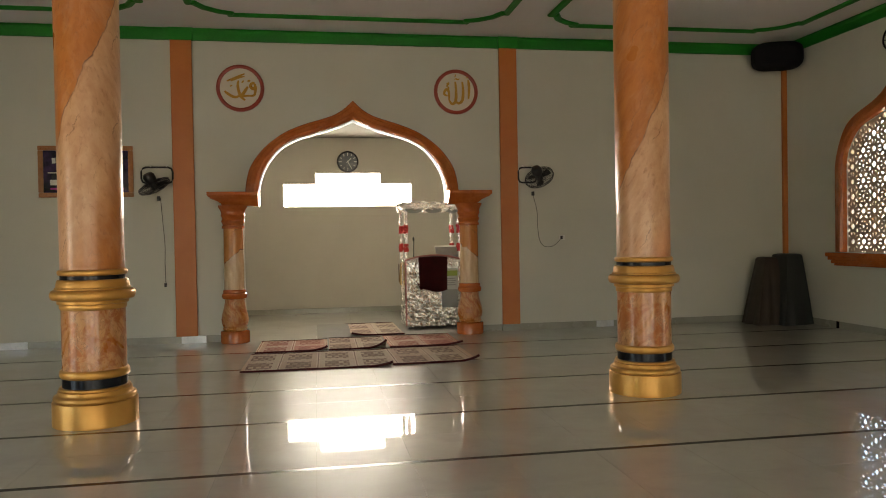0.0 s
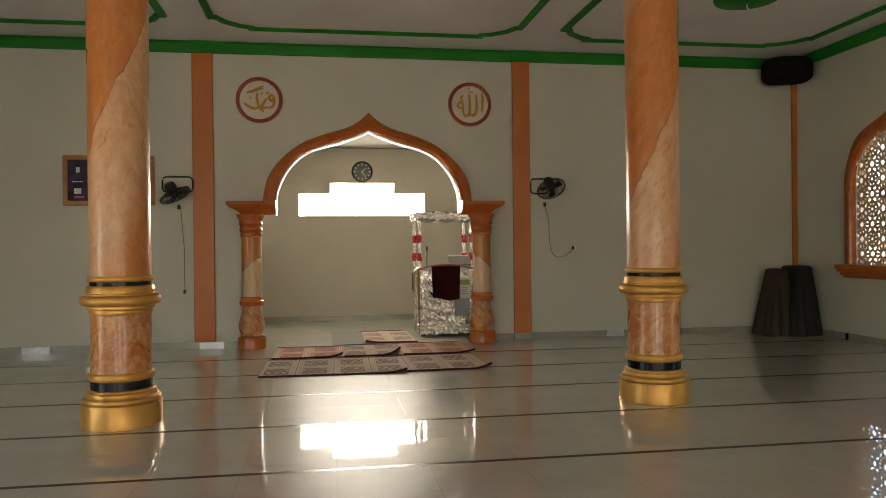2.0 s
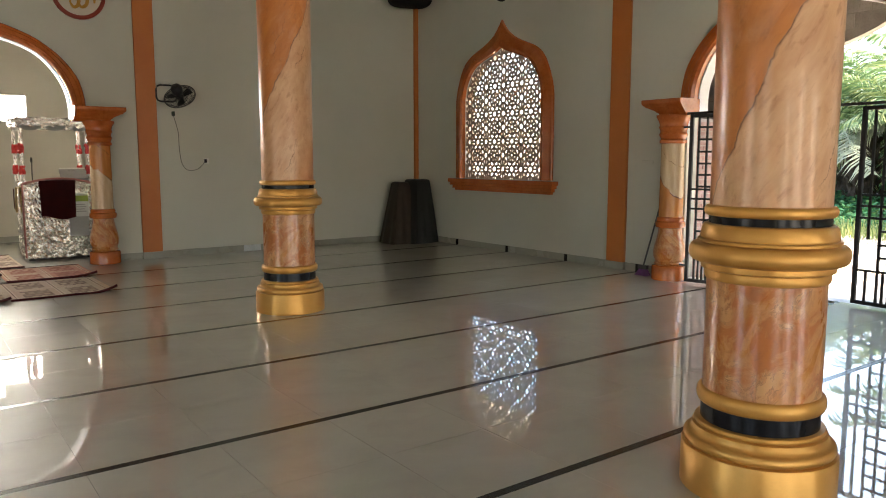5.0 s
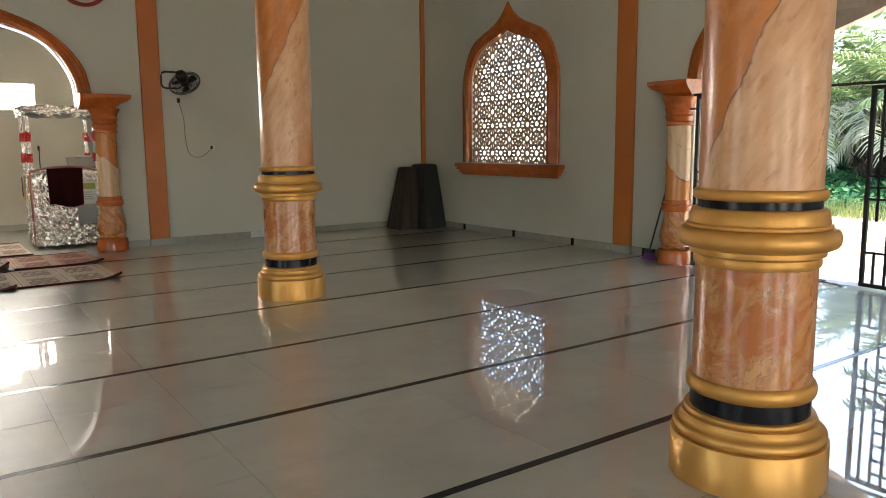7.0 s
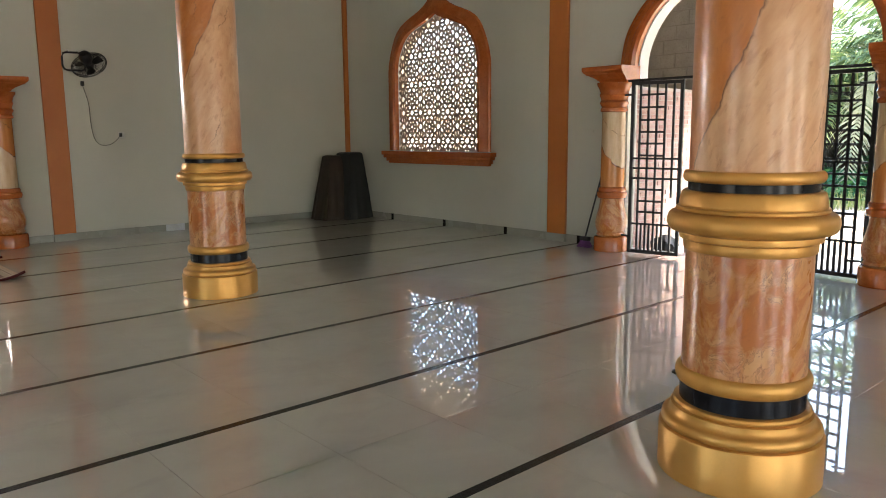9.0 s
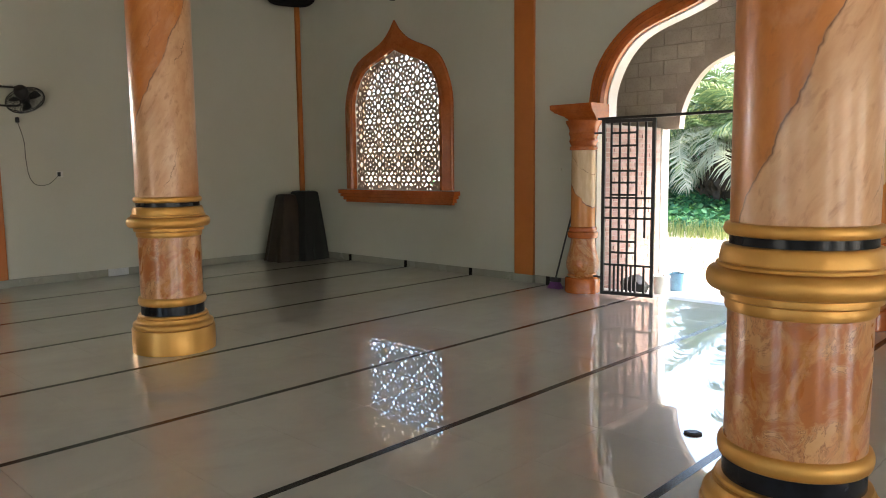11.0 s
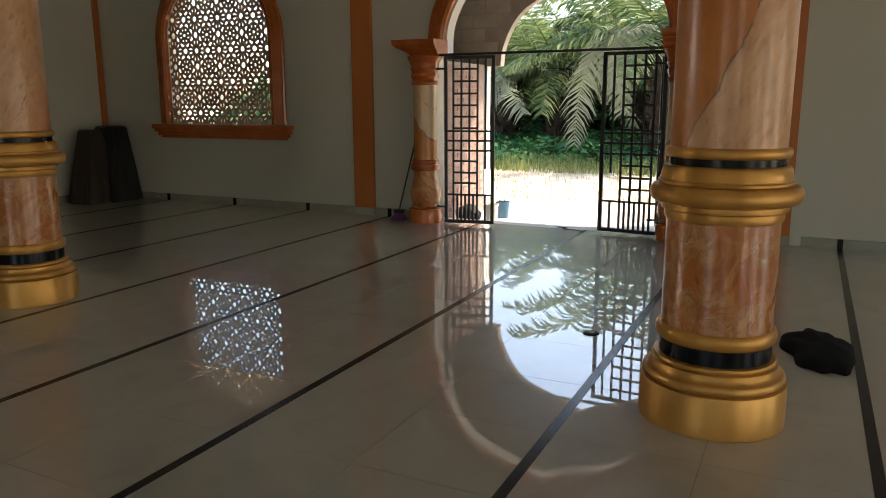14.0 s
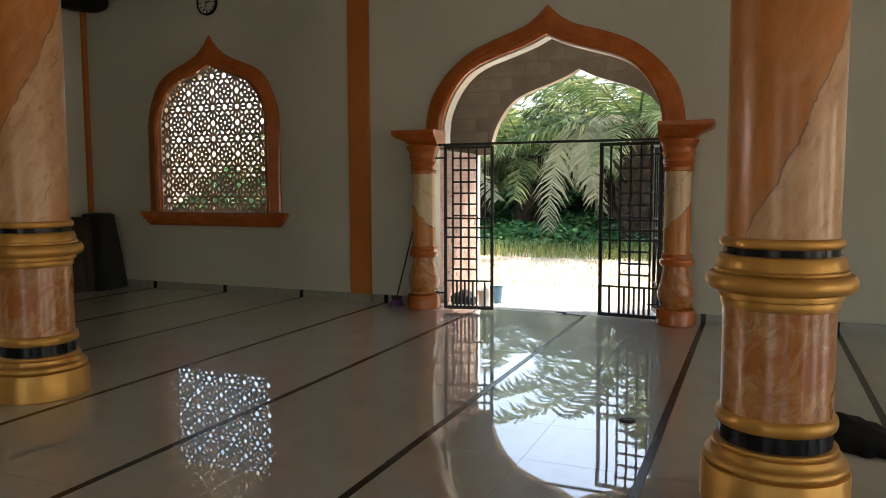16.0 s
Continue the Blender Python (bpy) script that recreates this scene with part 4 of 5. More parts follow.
ground = part("ground", bm_box(PX + 0.3, 400, -300, 320, -0.6, -0.22), SAND)
setting(ground, "sunlit pale dry ground", "ground")
for nm, b in (("ground_south", (-300, PX + 0.3, -300, YB - T)), ("ground_west", (-300, XL - T, YB - T, 320)), ("ground_north", (XL - T, PX + 0.3, NY + 0.31, 320)), ("ground_side", (XR + T + 0.001, PX + 0.3, YB - T, 1.8)), ("ground_side_far", (XR + T + 0.001, PX + 0.3, 8.4, NY + 0.31))):
    setting(part(nm, bm_box(*b, -0.6, -0.22), SAND), "sunlit pale dry ground", "ground")

rng = random.Random(5)


def frond_mesh(bm, base, heading, length, rise, droop, pairs=44, wide=1.0, leaf=0.70, via=None):
    """A feather leaf: a bent midrib with two rows of hanging leaflets."""
    d = Vector((math.cos(heading), math.sin(heading), 0))
    s = Vector((-d.y, d.x, 0))
    N = 16
    pts = []
    for i in range(N + 1):
        t = i / N
        pts.append(base + d * (length * (t - 0.16 * t * t * droop)) + Vector((0, 0, rise * t - droop * length * 0.52 * t * t)))
    if via:                                  # a broken frond hanging over a bend
        a_, b_ = Vector(via[0]), Vector(via[1])
        pts = [base * (1 - t) ** 2 + a_ * 2 * t * (1 - t) + b_ * t * t for t in [i / N for i in range(N + 1)]]
    rings = []
    for i, p in enumerate(pts):
        w = 0.035 * (1 - 0.85 * i / N)
        rings.append([p - s * w, p + Vector((0, 0, w)), p + s * w])
    bridge(bm, rings, True)
    for k in range(pairs):
        t = 0.14 + 0.85 * k / pairs
        i = min(N - 1, int(t * N))
        p = pts[i].lerp(pts[i + 1], t * N - i)
        fwd = (pts[i + 1] - pts[i]).normalized()
        ln = leaf * wide * (0.45 + 0.9 * math.sin(math.pi * min(1, t * 0.88 + 0.1))) * rng.uniform(0.8, 1.15)
        for side in (-1, 1):
            out = (s * side * rng.uniform(0.75, 1.0) + fwd * 0.65 + Vector((0, 0, rng.uniform(-0.25, 0.2)))).normalized()
            q1 = p + out * ln * 0.55 + Vector((0, 0, -0.06 * ln))
            q2 = p + out * ln * 0.95 + Vector((0, 0, -0.38 * ln))
            hw = fwd * 0.040 * wide
            v = [bm.verts.new(c) for c in (p - hw, p + hw, q1 + hw * 0.9, q1 - hw * 0.9, q2)]
            bm.faces.new((v[0], v[1], v[2], v[3]))
            bm.faces.new((v[3], v[2], v[4]))


def oil_palm(at, trunk_h, fronds, length, seed, dry=0, hanging=()):
    rng.seed(seed)
    e = thing("oil_palm", at, "oil palm with a stout dark trunk and long feathery fronds", "palm tree", "oil palms of the grove")
    tr = bmesh.new()
    seg, rings = 14, []
    for i in range(15):
        z = trunk_h * i / 14
        r = 0.40 + 0.12 * math.exp(-z * 2) + 0.08 * i / 14
        rings.append([(r * (1 + 0.14 * rng.uniform(-1, 1)) * math.cos(2 * math.pi * k / seg), r * (1 + 0.14 * rng.uniform(-1, 1)) * math.sin(2 * math.pi * k / seg), z) for k in range(seg)])
    bridge(tr, rings, True, True)
    for k in range(46):                      # stubs of cut leaves
        a, z = k * 2.4, trunk_h * (0.12 + 0.88 * k / 46)
        p = Vector((0.42 * math.cos(a), 0.42 * math.sin(a), z))
        tube(tr, [p, p + Vector((0.16 * math.cos(a), 0.16 * math.sin(a), 0.13)), p + Vector((0.22 * math.cos(a), 0.22 * math.sin(a), 0.30))], [0.09, 0.07, 0.02], 5)
    part("trunk", tr, TRUNK, e, "rough dark trunk with leaf stubs")
    cr, dr = bmesh.new(), bmesh.new()
    for k in range(fronds):
        t = k / fronds
        a = k * 2.39996 + rng.uniform(-0.2, 0.2)
        rise = length * (0.86 - 0.80 * t) + rng.uniform(-0.3, 0.3)
        frond_mesh(cr, Vector((0.25 * math.cos(a), 0.25 * math.sin(a), trunk_h - 0.1)), a, length * rng.uniform(0.85, 1.1), rise, rng.uniform(0.5, 0.8) + 0.15 * t)
    part("crown", cr, FROND, e, "spreading crown of green fronds")
    for k in range(dry):
        a = math.pi + rng.uniform(-1.1, 1.1)
        frond_mesh(dr, Vector((0.3 * math.cos(a), 0.3 * math.sin(a), trunk_h - 0.2)), a, length * 0.85, length * 0.30, 1.5)
    for via in hanging:
        frond_mesh(dr, Vector((0, 0, trunk_h - 0.1)), 0, 1, 0, 0, 64, 0.75, 0.95, via)
    if dry or hanging:
        part("hanging_frond", dr, DRYF, e, "pale drooping old frond")
    else:
        dr.free()
    return e


palm_a = oil_palm((26.0, 10.45, -0.22), 2.9, 26, 5.2, 11, 2)
palm_b = oil_palm((29.5, 8.0, -0.22), 4.3, 26, 5.4, 12, 2)
oil_palm((20.8, 5.75, -0.22), 3.5, 18, 4.6, 13, 0, (((-0.2, 2.5, 4.7), (-0.5, 2.45, 0.35)), ((-1.4, 1.9, 4.6), (-1.6, 0.75, 1.35)), ((-0.6, -1.6, 4.6), (-1.0, -2.4, 1.0))))
oil_palm((27.0, 12.9, -0.22), 2.9, 24, 5.0, 14, 0, (((-5.2, -0.9, 3.6), (-6.0, -3.0, 1.3)), ((-4.2, 0.5, 3.7), (-5.5, -1.2, 1.0))))
for k, (x, y, rz) in enumerate(((31.0, 15.2, 140), (33.5, 11.8, 200), (30.0, 4.0, 260), (24.5, 2.2, 310), (31.0, 19.0, 20), (37.5, 8.5, 90), (38.0, 15.0, 250), (37.5, 4.0, 30), (33.5, 23.5, 300), (24.5, -2.5, 120), (31, -0.5, 200), (39, 20, 100), (44, 11, 10), (44, 17, 60))):
    copy_thing((palm_a, palm_b)[k % 2], pose(x, y, -0.22, 0, 0, rz))

# undergrowth and dry grass
def blade_field(name, mat, n, area, size, label, cat, seed, stalky, tall=0.85):
    r = random.Random(seed)
    vs, fs = [], []
    for _ in range(n):
        x, y = r.uniform(area[0], area[1]), r.uniform(area[2], area[3])
        if stalky:
            h, a = r.uniform(*size), r.uniform(0, 6.28)
            dx, dy = 0.012 * math.cos(a), 0.012 * math.sin(a)
            lx, ly = r.uniform(-0.3, 0.3) * h, r.uniform(-0.3, 0.3) * h
            i = len(vs)
            vs += [(x - dx, y - dy, -0.23), (x + dx, y + dy, -0.23), (x + lx, y + ly, -0.22 + h)]
            fs.append((i, i + 1, i + 2))
        else:
            edge = min(1.0, (x - area[0]) / 2.5 + 0.25)
            lump = 0.55 + 0.45 * noise.noise((x * 0.7, y * 0.7, 3))
            z = -0.22 + r.random() ** 0.7 * tall * edge * lump
            w = r.uniform(*size)
            a, tilt = r.uniform(0, 6.28), r.uniform(-0.9, 0.9)
            d = Vector((math.cos(a), math.sin(a), tilt)).normalized() * w
            s = Vector((-math.sin(a), math.cos(a), r.uniform(-0.5, 0.5))) * w * 0.42
            p = Vector((x, y, z))
            i = len(vs)
            vs += [tuple(p), tuple(p + d * 0.5 + s), tuple(p + d), tuple(p + d * 0.5 - s)]
            fs.append((i, i + 1, i + 2, i + 3))
    m = bpy.data.meshes.new(name)
    m.from_pydata(vs, [], fs)
    m.materials.append(mat)
    tagged(new(name, m), label, cat, kind="stuff")


blade_field("undergrowth", BUSH, 36000, (18.2, 34, -3, 15.5), (0.10, 0.24), "dense low green undergrowth beneath the palms", "undergrowth", 21, False)
blade_field("dry_grass", STRAW, 6000, (12.0, 18.8, 0, 20), (0.03, 0.11), "sparse sunburnt dry grass", "grass", 22, True)
blade_field("far_woods", BUSH, 16000, (35, 52, -10, 36), (0.5, 1.0), "dark green thicket closing the grove", "thicket", 24, False, 4.0)
blade_field("grass_fringe", FRINGE, 7000, (16.8, 19.4, 0, 15.5), (0.10, 0.42), "green grass fringe before the undergrowth", "grass", 23, True)


def bucket(at, h, r, mat, label):
    e = thing("bucket", at, label, "bucket", "things left on the porch")
    part("body", lathe([(r * 0.8, 0), (r * 0.82, 0.01), (r, h), (r * 1.06, h), (r * 1.06, h - 0.02), (r * 0.97, h - 0.02), (r * 0.78, 0.02)], 28, False), mat, e, smooth=True)
    part("handle", tube(bmesh.new(), [(r * math.cos(a), 0.02, h - 0.02 + 0.10 * math.sin(a)) for a in [math.pi * k / 10 for k in range(11)]], 0.004, 6), STEEL, e, "thin wire handle")


bucket((9.05, 6.12, -0.16), 0.24, 0.11, PALEP, "pale grey plastic paint bucket on the porch")
bucket((9.40, 6.07, -0.16), 0.24, 0.10, BLUEP, "blue-grey plastic bucket on the porch")
bag = thing("sack", (8.72, 6.32, -0.16), "black crumpled plastic sack on the porch", "sack", "things left on the porch")
bb = bmesh.new()
bmesh.ops.create_icosphere(bb, subdivisions=3, radius=0.17)
for v in bb.verts:
    v.co += v.normal * 0.05 * noise.noise(v.co * 9)
    v.co.z = max(0.0, v.co.z * 0.85 + 0.13)
part("body", bb, COVERK, bag, smooth=True)
tin = thing("paint_tin", (8.95, 6.40, -0.16), "small red paint tin on the porch", "tin", "things left on the porch")
part("body", lathe([(0.09, 0), (0.092, 0.006), (0.092, 0.2), (0.088, 0.205)], 28), REDC, tin, smooth=True)
part("lid", lathe([(0.088, 0.2), (0.09, 0.212), (0.08, 0.212), (0.078, 0.207)], 28), PALEP, tin, "grey metal lid", True)

# broom by the door column
brm = thing("broom", (7.70, 6.86, 0), "thin-handled broom with purple bristles leaning by the column", "broom")
part("handle", tube(bmesh.new(), [(0.0, 0.0, 0.12), (0.09, -0.33, 1.48)], 0.011, 8), BLACKP, brm)
part("collar", bm_box(-0.03, 0.03, -0.07, 0.07, 0.085, 0.14, bevel=0.012), BLACKP, brm, "black plastic collar")
bh = bmesh.new()
for k in range(160):
    a = rng.uniform(-1, 1)
    b = rng.uniform(-1, 1)
    tube(bh, [(0.022 * b, 0.055 * a, 0.09), (0.055 * b - 0.01, 0.10 * a, 0.002)], [0.004, 0.003], 4)
part("bristles", bh, PURPLE, brm, "splayed purple bristles")


# ---- front wall ----
def ribbon(bm, pts, width, depth, m):
    """A pen stroke of varying width on the plane m."""
    P = smooth_line([(p[0], p[1], 0) for p in pts], 6)
    n = len(P)
    L, Rr = [], []
    for i, p in enumerate(P):
        d = (P[min(i + 1, n - 1)] - P[max(i - 1, 0)]).normalized()
        s = Vector((-d.y, d.x, 0)) * width * (0.35 + 0.65 * math.sin(math.pi * (0.12 + 0.80 * i / (n - 1))))
        L.append(p + s)
        Rr.append(p - s)
    up = Vector((0, 0, depth))
    bridge(bm, [[m @ a, m @ (a + up), m @ (b + up), m @ b] for a, b in zip(L, Rr)], True, True)


def medallion(mid, z, strokes, dots, label):
    e = thing("medallion", (mid, YF, z), label, "wall plaque", "calligraphy medallions")
    m = Matrix(((1, 0, 0, 0), (0, 0, -1, 0), (0, 1, 0, 0), (0, 0, 0, 1)))
    def disc(prof):
        bm = lathe(prof, 64)
        bmesh.ops.transform(bm, matrix=Matrix(((1, 0, 0, 0), (0, 0, -1, 0), (0, 1, 0, 0), (0, 0, 0, 1))), verts=bm.verts)
        return bm
    part("board", disc([(0.01, 0.0), (0.34, 0.0), (0.34, 0.012), (0.01, 0.012)]), CREAM, e, "cream round board")
    part("rim", disc([(0.30, 0.010), (0.305, 0.028), (0.33, 0.036), (0.355, 0.026), (0.36, 0.0), (0.30, 0.0), ]), REDRING, e, "brick-red round rim", True)
    bm = bmesh.new()
    for w, pts in strokes:
        ribbon(bm, [(u * 1.15, v * 1.15) for u, v in pts], w * 0.9, 0.012, m @ Matrix.Translation((0, 0, 0.012)))
    for u, v in dots:
        ribbon(bm, [(u - 0.022, v - 0.012), (u, v), (u + 0.022, v + 0.012)], 0.016, 0.012, m @ Matrix.Translation((0, 0, 0.012)))
    part("lettering", bm, GILT, e, "gilt Arabic lettering")


medallion(2.107, 3.865, [
    (0.024, [(0.175, 0.17), (0.185, 0.05), (0.175, -0.10)]),
    (0.026, [(0.09, 0.14), (0.10, 0.0), (0.085, -0.12), (0.03, -0.16), (-0.01, -0.12)]),
    (0.026, [(-0.01, 0.14), (0.0, 0.0), (-0.01, -0.13), (-0.06, -0.17), (-0.10, -0.12)]),
    (0.024, [(-0.10, -0.12), (-0.105, 0.0), (-0.14, 0.03), (-0.17, -0.03), (-0.12, -0.06)]),
    (0.012, [(-0.10, 0.10), (-0.13, 0.08), (-0.10, 0.05), (-0.14, 0.04)]),
    (0.012, [(0.05, 0.185), (0.03, 0.17), (0.0, 0.18), (-0.02, 0.17)]),
    (0.010, [(-0.005, 0.24), (-0.015, 0.20)]), (0.012, [(0.15, 0.20), (0.19, 0.20)])], [(-0.13, 0.13)], "round cream medallion with a red rim and gilt word")
medallion(-1.25, 3.87, [
    (0.026, [(0.20, 0.03), (0.17, 0.07), (0.13, 0.03), (0.17, -0.01), (0.20, 0.02), (0.18, -0.09), (0.10, -0.10)]),
    (0.026, [(0.10, 0.02), (0.06, -0.04), (0.03, -0.10), (0.12, -0.10)]),
    (0.024, [(0.06, -0.16), (0.0, -0.10), (-0.03, 0.02), (-0.02, 0.10)]),
    (0.024, [(0.0, -0.10), (-0.08, -0.12), (-0.17, -0.07), (-0.20, -0.04)]),
    (0.018, [(-0.17, 0.09), (-0.05, 0.14), (0.06, 0.19)]),
    (0.012, [(-0.12, 0.09), (0.0, 0.14), (0.06, 0.155)]),
    (0.012, [(0.02, 0.07), (0.05, 0.10)]), (0.012, [(-0.13, 0.02), (-0.10, 0.04)])], [(0.13, 0.11)], "round cream medallion with a red rim and gilt name")


def wall_clock(at, facing, r, dial, label, tz):
    """facing: turn about z of a clock that looks towards -y."""
    e = thing("wall_clock", at, label, "clock", "", facing)
    M90 = Matrix.Rotation(radians(90), 4, "X")
    def turned(bm):
        bmesh.ops.transform(bm, matrix=M90, verts=bm.verts)
        return bm
    part("case", turned(lathe([(0.01, 0), (r, 0), (r, 0.03), (r * 0.95, 0.045), (r * 0.87, 0.04), (r * 0.86, 0.02), (0.01, 0.02)], 48)), BLACKG, e, "black round rim", True)
    part("dial", turned(lathe([(0.005, 0.018), (r * 0.86, 0.018), (r * 0.86, 0.024), (0.005, 0.024)], 48)), dial, e, "plain round dial")
    ink = PALEP if dial is DIAL else BLACKP
    for k in range(12):
        a = math.pi * k / 6
        s = 0.020 if k % 3 else 0.03
        b = bm_box(-0.006, 0.006, -0.030, -0.024, -s, s)
        bmesh.ops.transform(b, matrix=Matrix.Rotation(a, 4, "Y") @ Matrix.Translation((0, 0, r * 0.70)), verts=b.verts)
        part("hour_mark", b, ink, e)
    for nm, ang, ln, w in (("hour_hand", tz[0], r * 0.45, 0.007), ("minute_hand", tz[1], r * 0.68, 0.005)):
        b = bm_box(-w, w, -0.035, -0.031, -0.03, ln)
        bmesh.ops.transform(b, matrix=Matrix.Rotation(radians(ang), 4, "Y"), verts=b.verts)
        part(nm, b, ink, e)


wall_clock((0.53, NY, 3.145), 0, 0.225, DIAL, "round black wall clock with a dark dial", (45, 150))
wall_clock((XR, 10.01, 4.235), -90, 0.18, DIALW, "round black-rimmed wall clock with a pale dial", (80, 200))

pf = thing("framed_picture", (-3.485, YF, 2.60), "dark framed print in a wide brown wooden frame", "picture")
fb = bmesh.new()
for a in (((-0.66, 0.66), (0.31, 0.38)), ((-0.66, 0.66), (-0.38, -0.31)), ((-0.66, -0.59), (-0.309, 0.309)), ((0.59, 0.66), (-0.309, 0.309))):
    box(fb, a[0][0], a[0][1], -0.04, 0.0, a[1][0], a[1][1], 0.01)
part("frame", fb, FRAMEW, pf)
part("print", bm_box(-0.592, 0.592, -0.022, -0.004, -0.312, 0.312), PICTURE, pf, "glossy dark print")
for u0, u1, v0, v1, mt in ((-0.50, -0.40, -0.20, -0.12, PALEP), (-0.53, -0.38, -0.025, -0.01, CREAM), (-0.50, -0.36, -0.265, -0.24, PINKM), (0.40, 0.47, -0.16, -0.06, PALEP), (0.38, 0.52, -0.265, -0.245, PINKM), (-0.47, -0.42, 0.12, 0.20, PALEP), (0.43, 0.47, 0.1, 0.16, GILT)):
    part("print_mark", bm_box(u0, u1, -0.0245, -0.0225, v0, v1), mt, pf)


def wall_fan(at, bracket, head, tilt, yaw, roll, label, knob):
    e = thing("wall_fan", at, label, "fan", "wall fans beside the niche")
    x0, x1, z0, z1 = bracket
    c = 0.06
    loop = [(x0 + c, 0, z1), (x1 - c, 0, z1), (x1 - c * 0.3, 0, z1 - c * 0.3), (x1, 0, z1 - c), (x1, 0, z0 + c), (x1 - c * 0.3, 0, z0 + c * 0.3), (x1 - c, 0, z0), (x0 + c, 0, z0), (x0 + c * 0.3, 0, z0 + c * 0.3), (x0, 0, z0 + c), (x0, 0, z1 - c), (x0 + c * 0.3, 0, z1 - c * 0.3), (x0 + c, 0, z1)]
    part("bracket", tube(bmesh.new(), [(a, -0.08, b) for a, _, b in loop], 0.014, 8), BLACKP, e, "bent black tube bracket", True)
    for u in (x0 + 0.3 * (x1 - x0), x1 - 0.08):
        part("hook", tube(bmesh.new(), [(u, 0.0, z1 + 0.04), (u, -0.06, z1 + 0.03), (u, -0.09, z1)], 0.008, 6), PALEP, e, "white wall hook")
    M = Matrix.Translation(head) @ Matrix.Rotation(radians(roll), 4, "Y") @ Matrix.Rotation(radians(yaw), 4, "Z") @ Matrix.Rotation(radians(tilt), 4, "X")
    def put_bm(bm):
        bmesh.ops.transform(bm, matrix=M, verts=bm.verts)
        return bm
    R = 0.235
    part("motor", put_bm(lathe([(0.02, 0.06), (0.065, 0.07), (0.085, 0.11), (0.085, 0.18), (0.06, 0.215), (0.02, 0.22)], 24)), BLACKP, e, "black motor housing", True)
    cg = bmesh.new()
    for rr, z in ((R, 0.0), (R, 0.025), (R * 0.97, -0.02), (R * 0.7, -0.05), (R * 0.7, 0.055), (R * 0.36, -0.06), (R * 0.36, 0.065)):
        tube(cg, [(rr * math.cos(2 * math.pi * k / 32), rr * math.sin(2 * math.pi * k / 32), z) for k in range(33)], 0.006 if rr >= R else 0.003, 5)
    for k in range(36):
        a = 2 * math.pi * k / 36
        for sg in (-1, 1):
            tube(cg, [(0.05 * math.cos(a), 0.05 * math.sin(a), sg * 0.062), (R * 0.7 * math.cos(a), R * 0.7 * math.sin(a), sg * 0.052), (R * math.cos(a), R * math.sin(a), sg * 0.012)], 0.0022, 4)
    part("cage", put_bm(cg), BLACKP, e, "round black wire guard")
    part("hub", put_bm(lathe([(0.01, -0.04), (0.05, -0.035), (0.055, 0.0), (0.05, 0.05), (0.01, 0.06)], 20)), BLACKP, e, smooth=True)
    for k in range(3):
        bl = bmesh.new()
        rows = []
        for i in range(7):
            t = i / 6
            rr = 0.05 + 0.15 * t
            w = 0.35 + 0.5 * math.sin(math.pi * (0.25 + 0.6 * t))
            rows.append([(rr * math.cos(w * (s - 0.5)), rr * math.sin(w * (s - 0.5)), 0.025 * (s - 0.5)) for s in (0, 0.33, 0.66, 1)])
        bridge(bl, [[*r] for r in rows], False)
        bmesh.ops.solidify(bl, geom=bl.faces[:], thickness=0.003)
        bmesh.ops.transform(bl, matrix=M @ Matrix.Rotation(2 * math.pi * k / 3, 4, "Z"), verts=bl.verts)
        part("blade", bl, COVERK, e, "dark fan blade")
    part("switch", bm_box(knob[0] - 0.022, knob[0] + 0.022, -0.12, -0.07, knob[1] - 0.035, knob[1] + 0.035, bevel=0.012), BLACKP, e, "black pull switch box")
    return e


wall_fan((0, YF, 0), (3.10, 3.40, 2.40, 2.645), (3.42, -0.19, 2.47), 33, 0, -34, "black wall fan turned sideways on a tube bracket", (3.335, 2.22))
wall_fan((0, YF, 0), (-2.70, -2.255, 2.42, 2.655), (-2.49, -0.22, 2.36), 22, 0, -24, "black wall fan tipped down on a tube bracket", (-2.46, 2.19))


def cord(pts, label):
    bm = tube(bmesh.new(), smooth_line(pts, 6), 0.005, 6)
    tagged(part("cord", bm, CORD, None), label, "cord", "fan cords")


cord([(3.345, YF - 0.06, 2.2), (3.42, YF - 0.02, 1.95), (3.43, YF - 0.015, 1.7), (3.46, YF - 0.015, 1.47), (3.54, YF - 0.015, 1.36), (3.68, YF - 0.015, 1.36), (3.78, YF - 0.015, 1.43), (3.83, YF - 0.03, 1.5)], "thin grey cord hanging from a fan to its socket")
cord([(-2.44, YF - 0.06, 2.2), (-2.42, YF - 0.02, 1.8), (-2.40, YF - 0.015, 1.5), (-2.405, YF - 0.015, 1.2), (-2.40, YF - 0.015, 0.92)], "thin grey cord hanging loose from a fan")
for at, nm, lb in (((-2.40, YF - 0.016, 0.89), "plug", "small black plug on a loose cord"), ((3.835, YF - 0.001, 1.498), "socket", "small black plug in a wall socket")):
    e = thing(nm, at, lb, nm)
    part("body", bm_box(-0.018, 0.018, -0.035, 0.0, -0.03, 0.03, bevel=0.006), BLACKP, e)
    if nm == "socket":
        part("plate", bm_box(-0.03, 0.06, -0.008, 0.0, -0.04, 0.04, bevel=0.003), PALEP, e, "pale plastic socket plate")
sw = thing("wall_switch", (XR, 7.02, 1.49), "low pale switch plate painted into the wall", "switch")
part("plate", bm_box(-0.012, 0.0, -0.09, 0.09, -0.02, 0.02, bevel=0.004), WALL, sw)

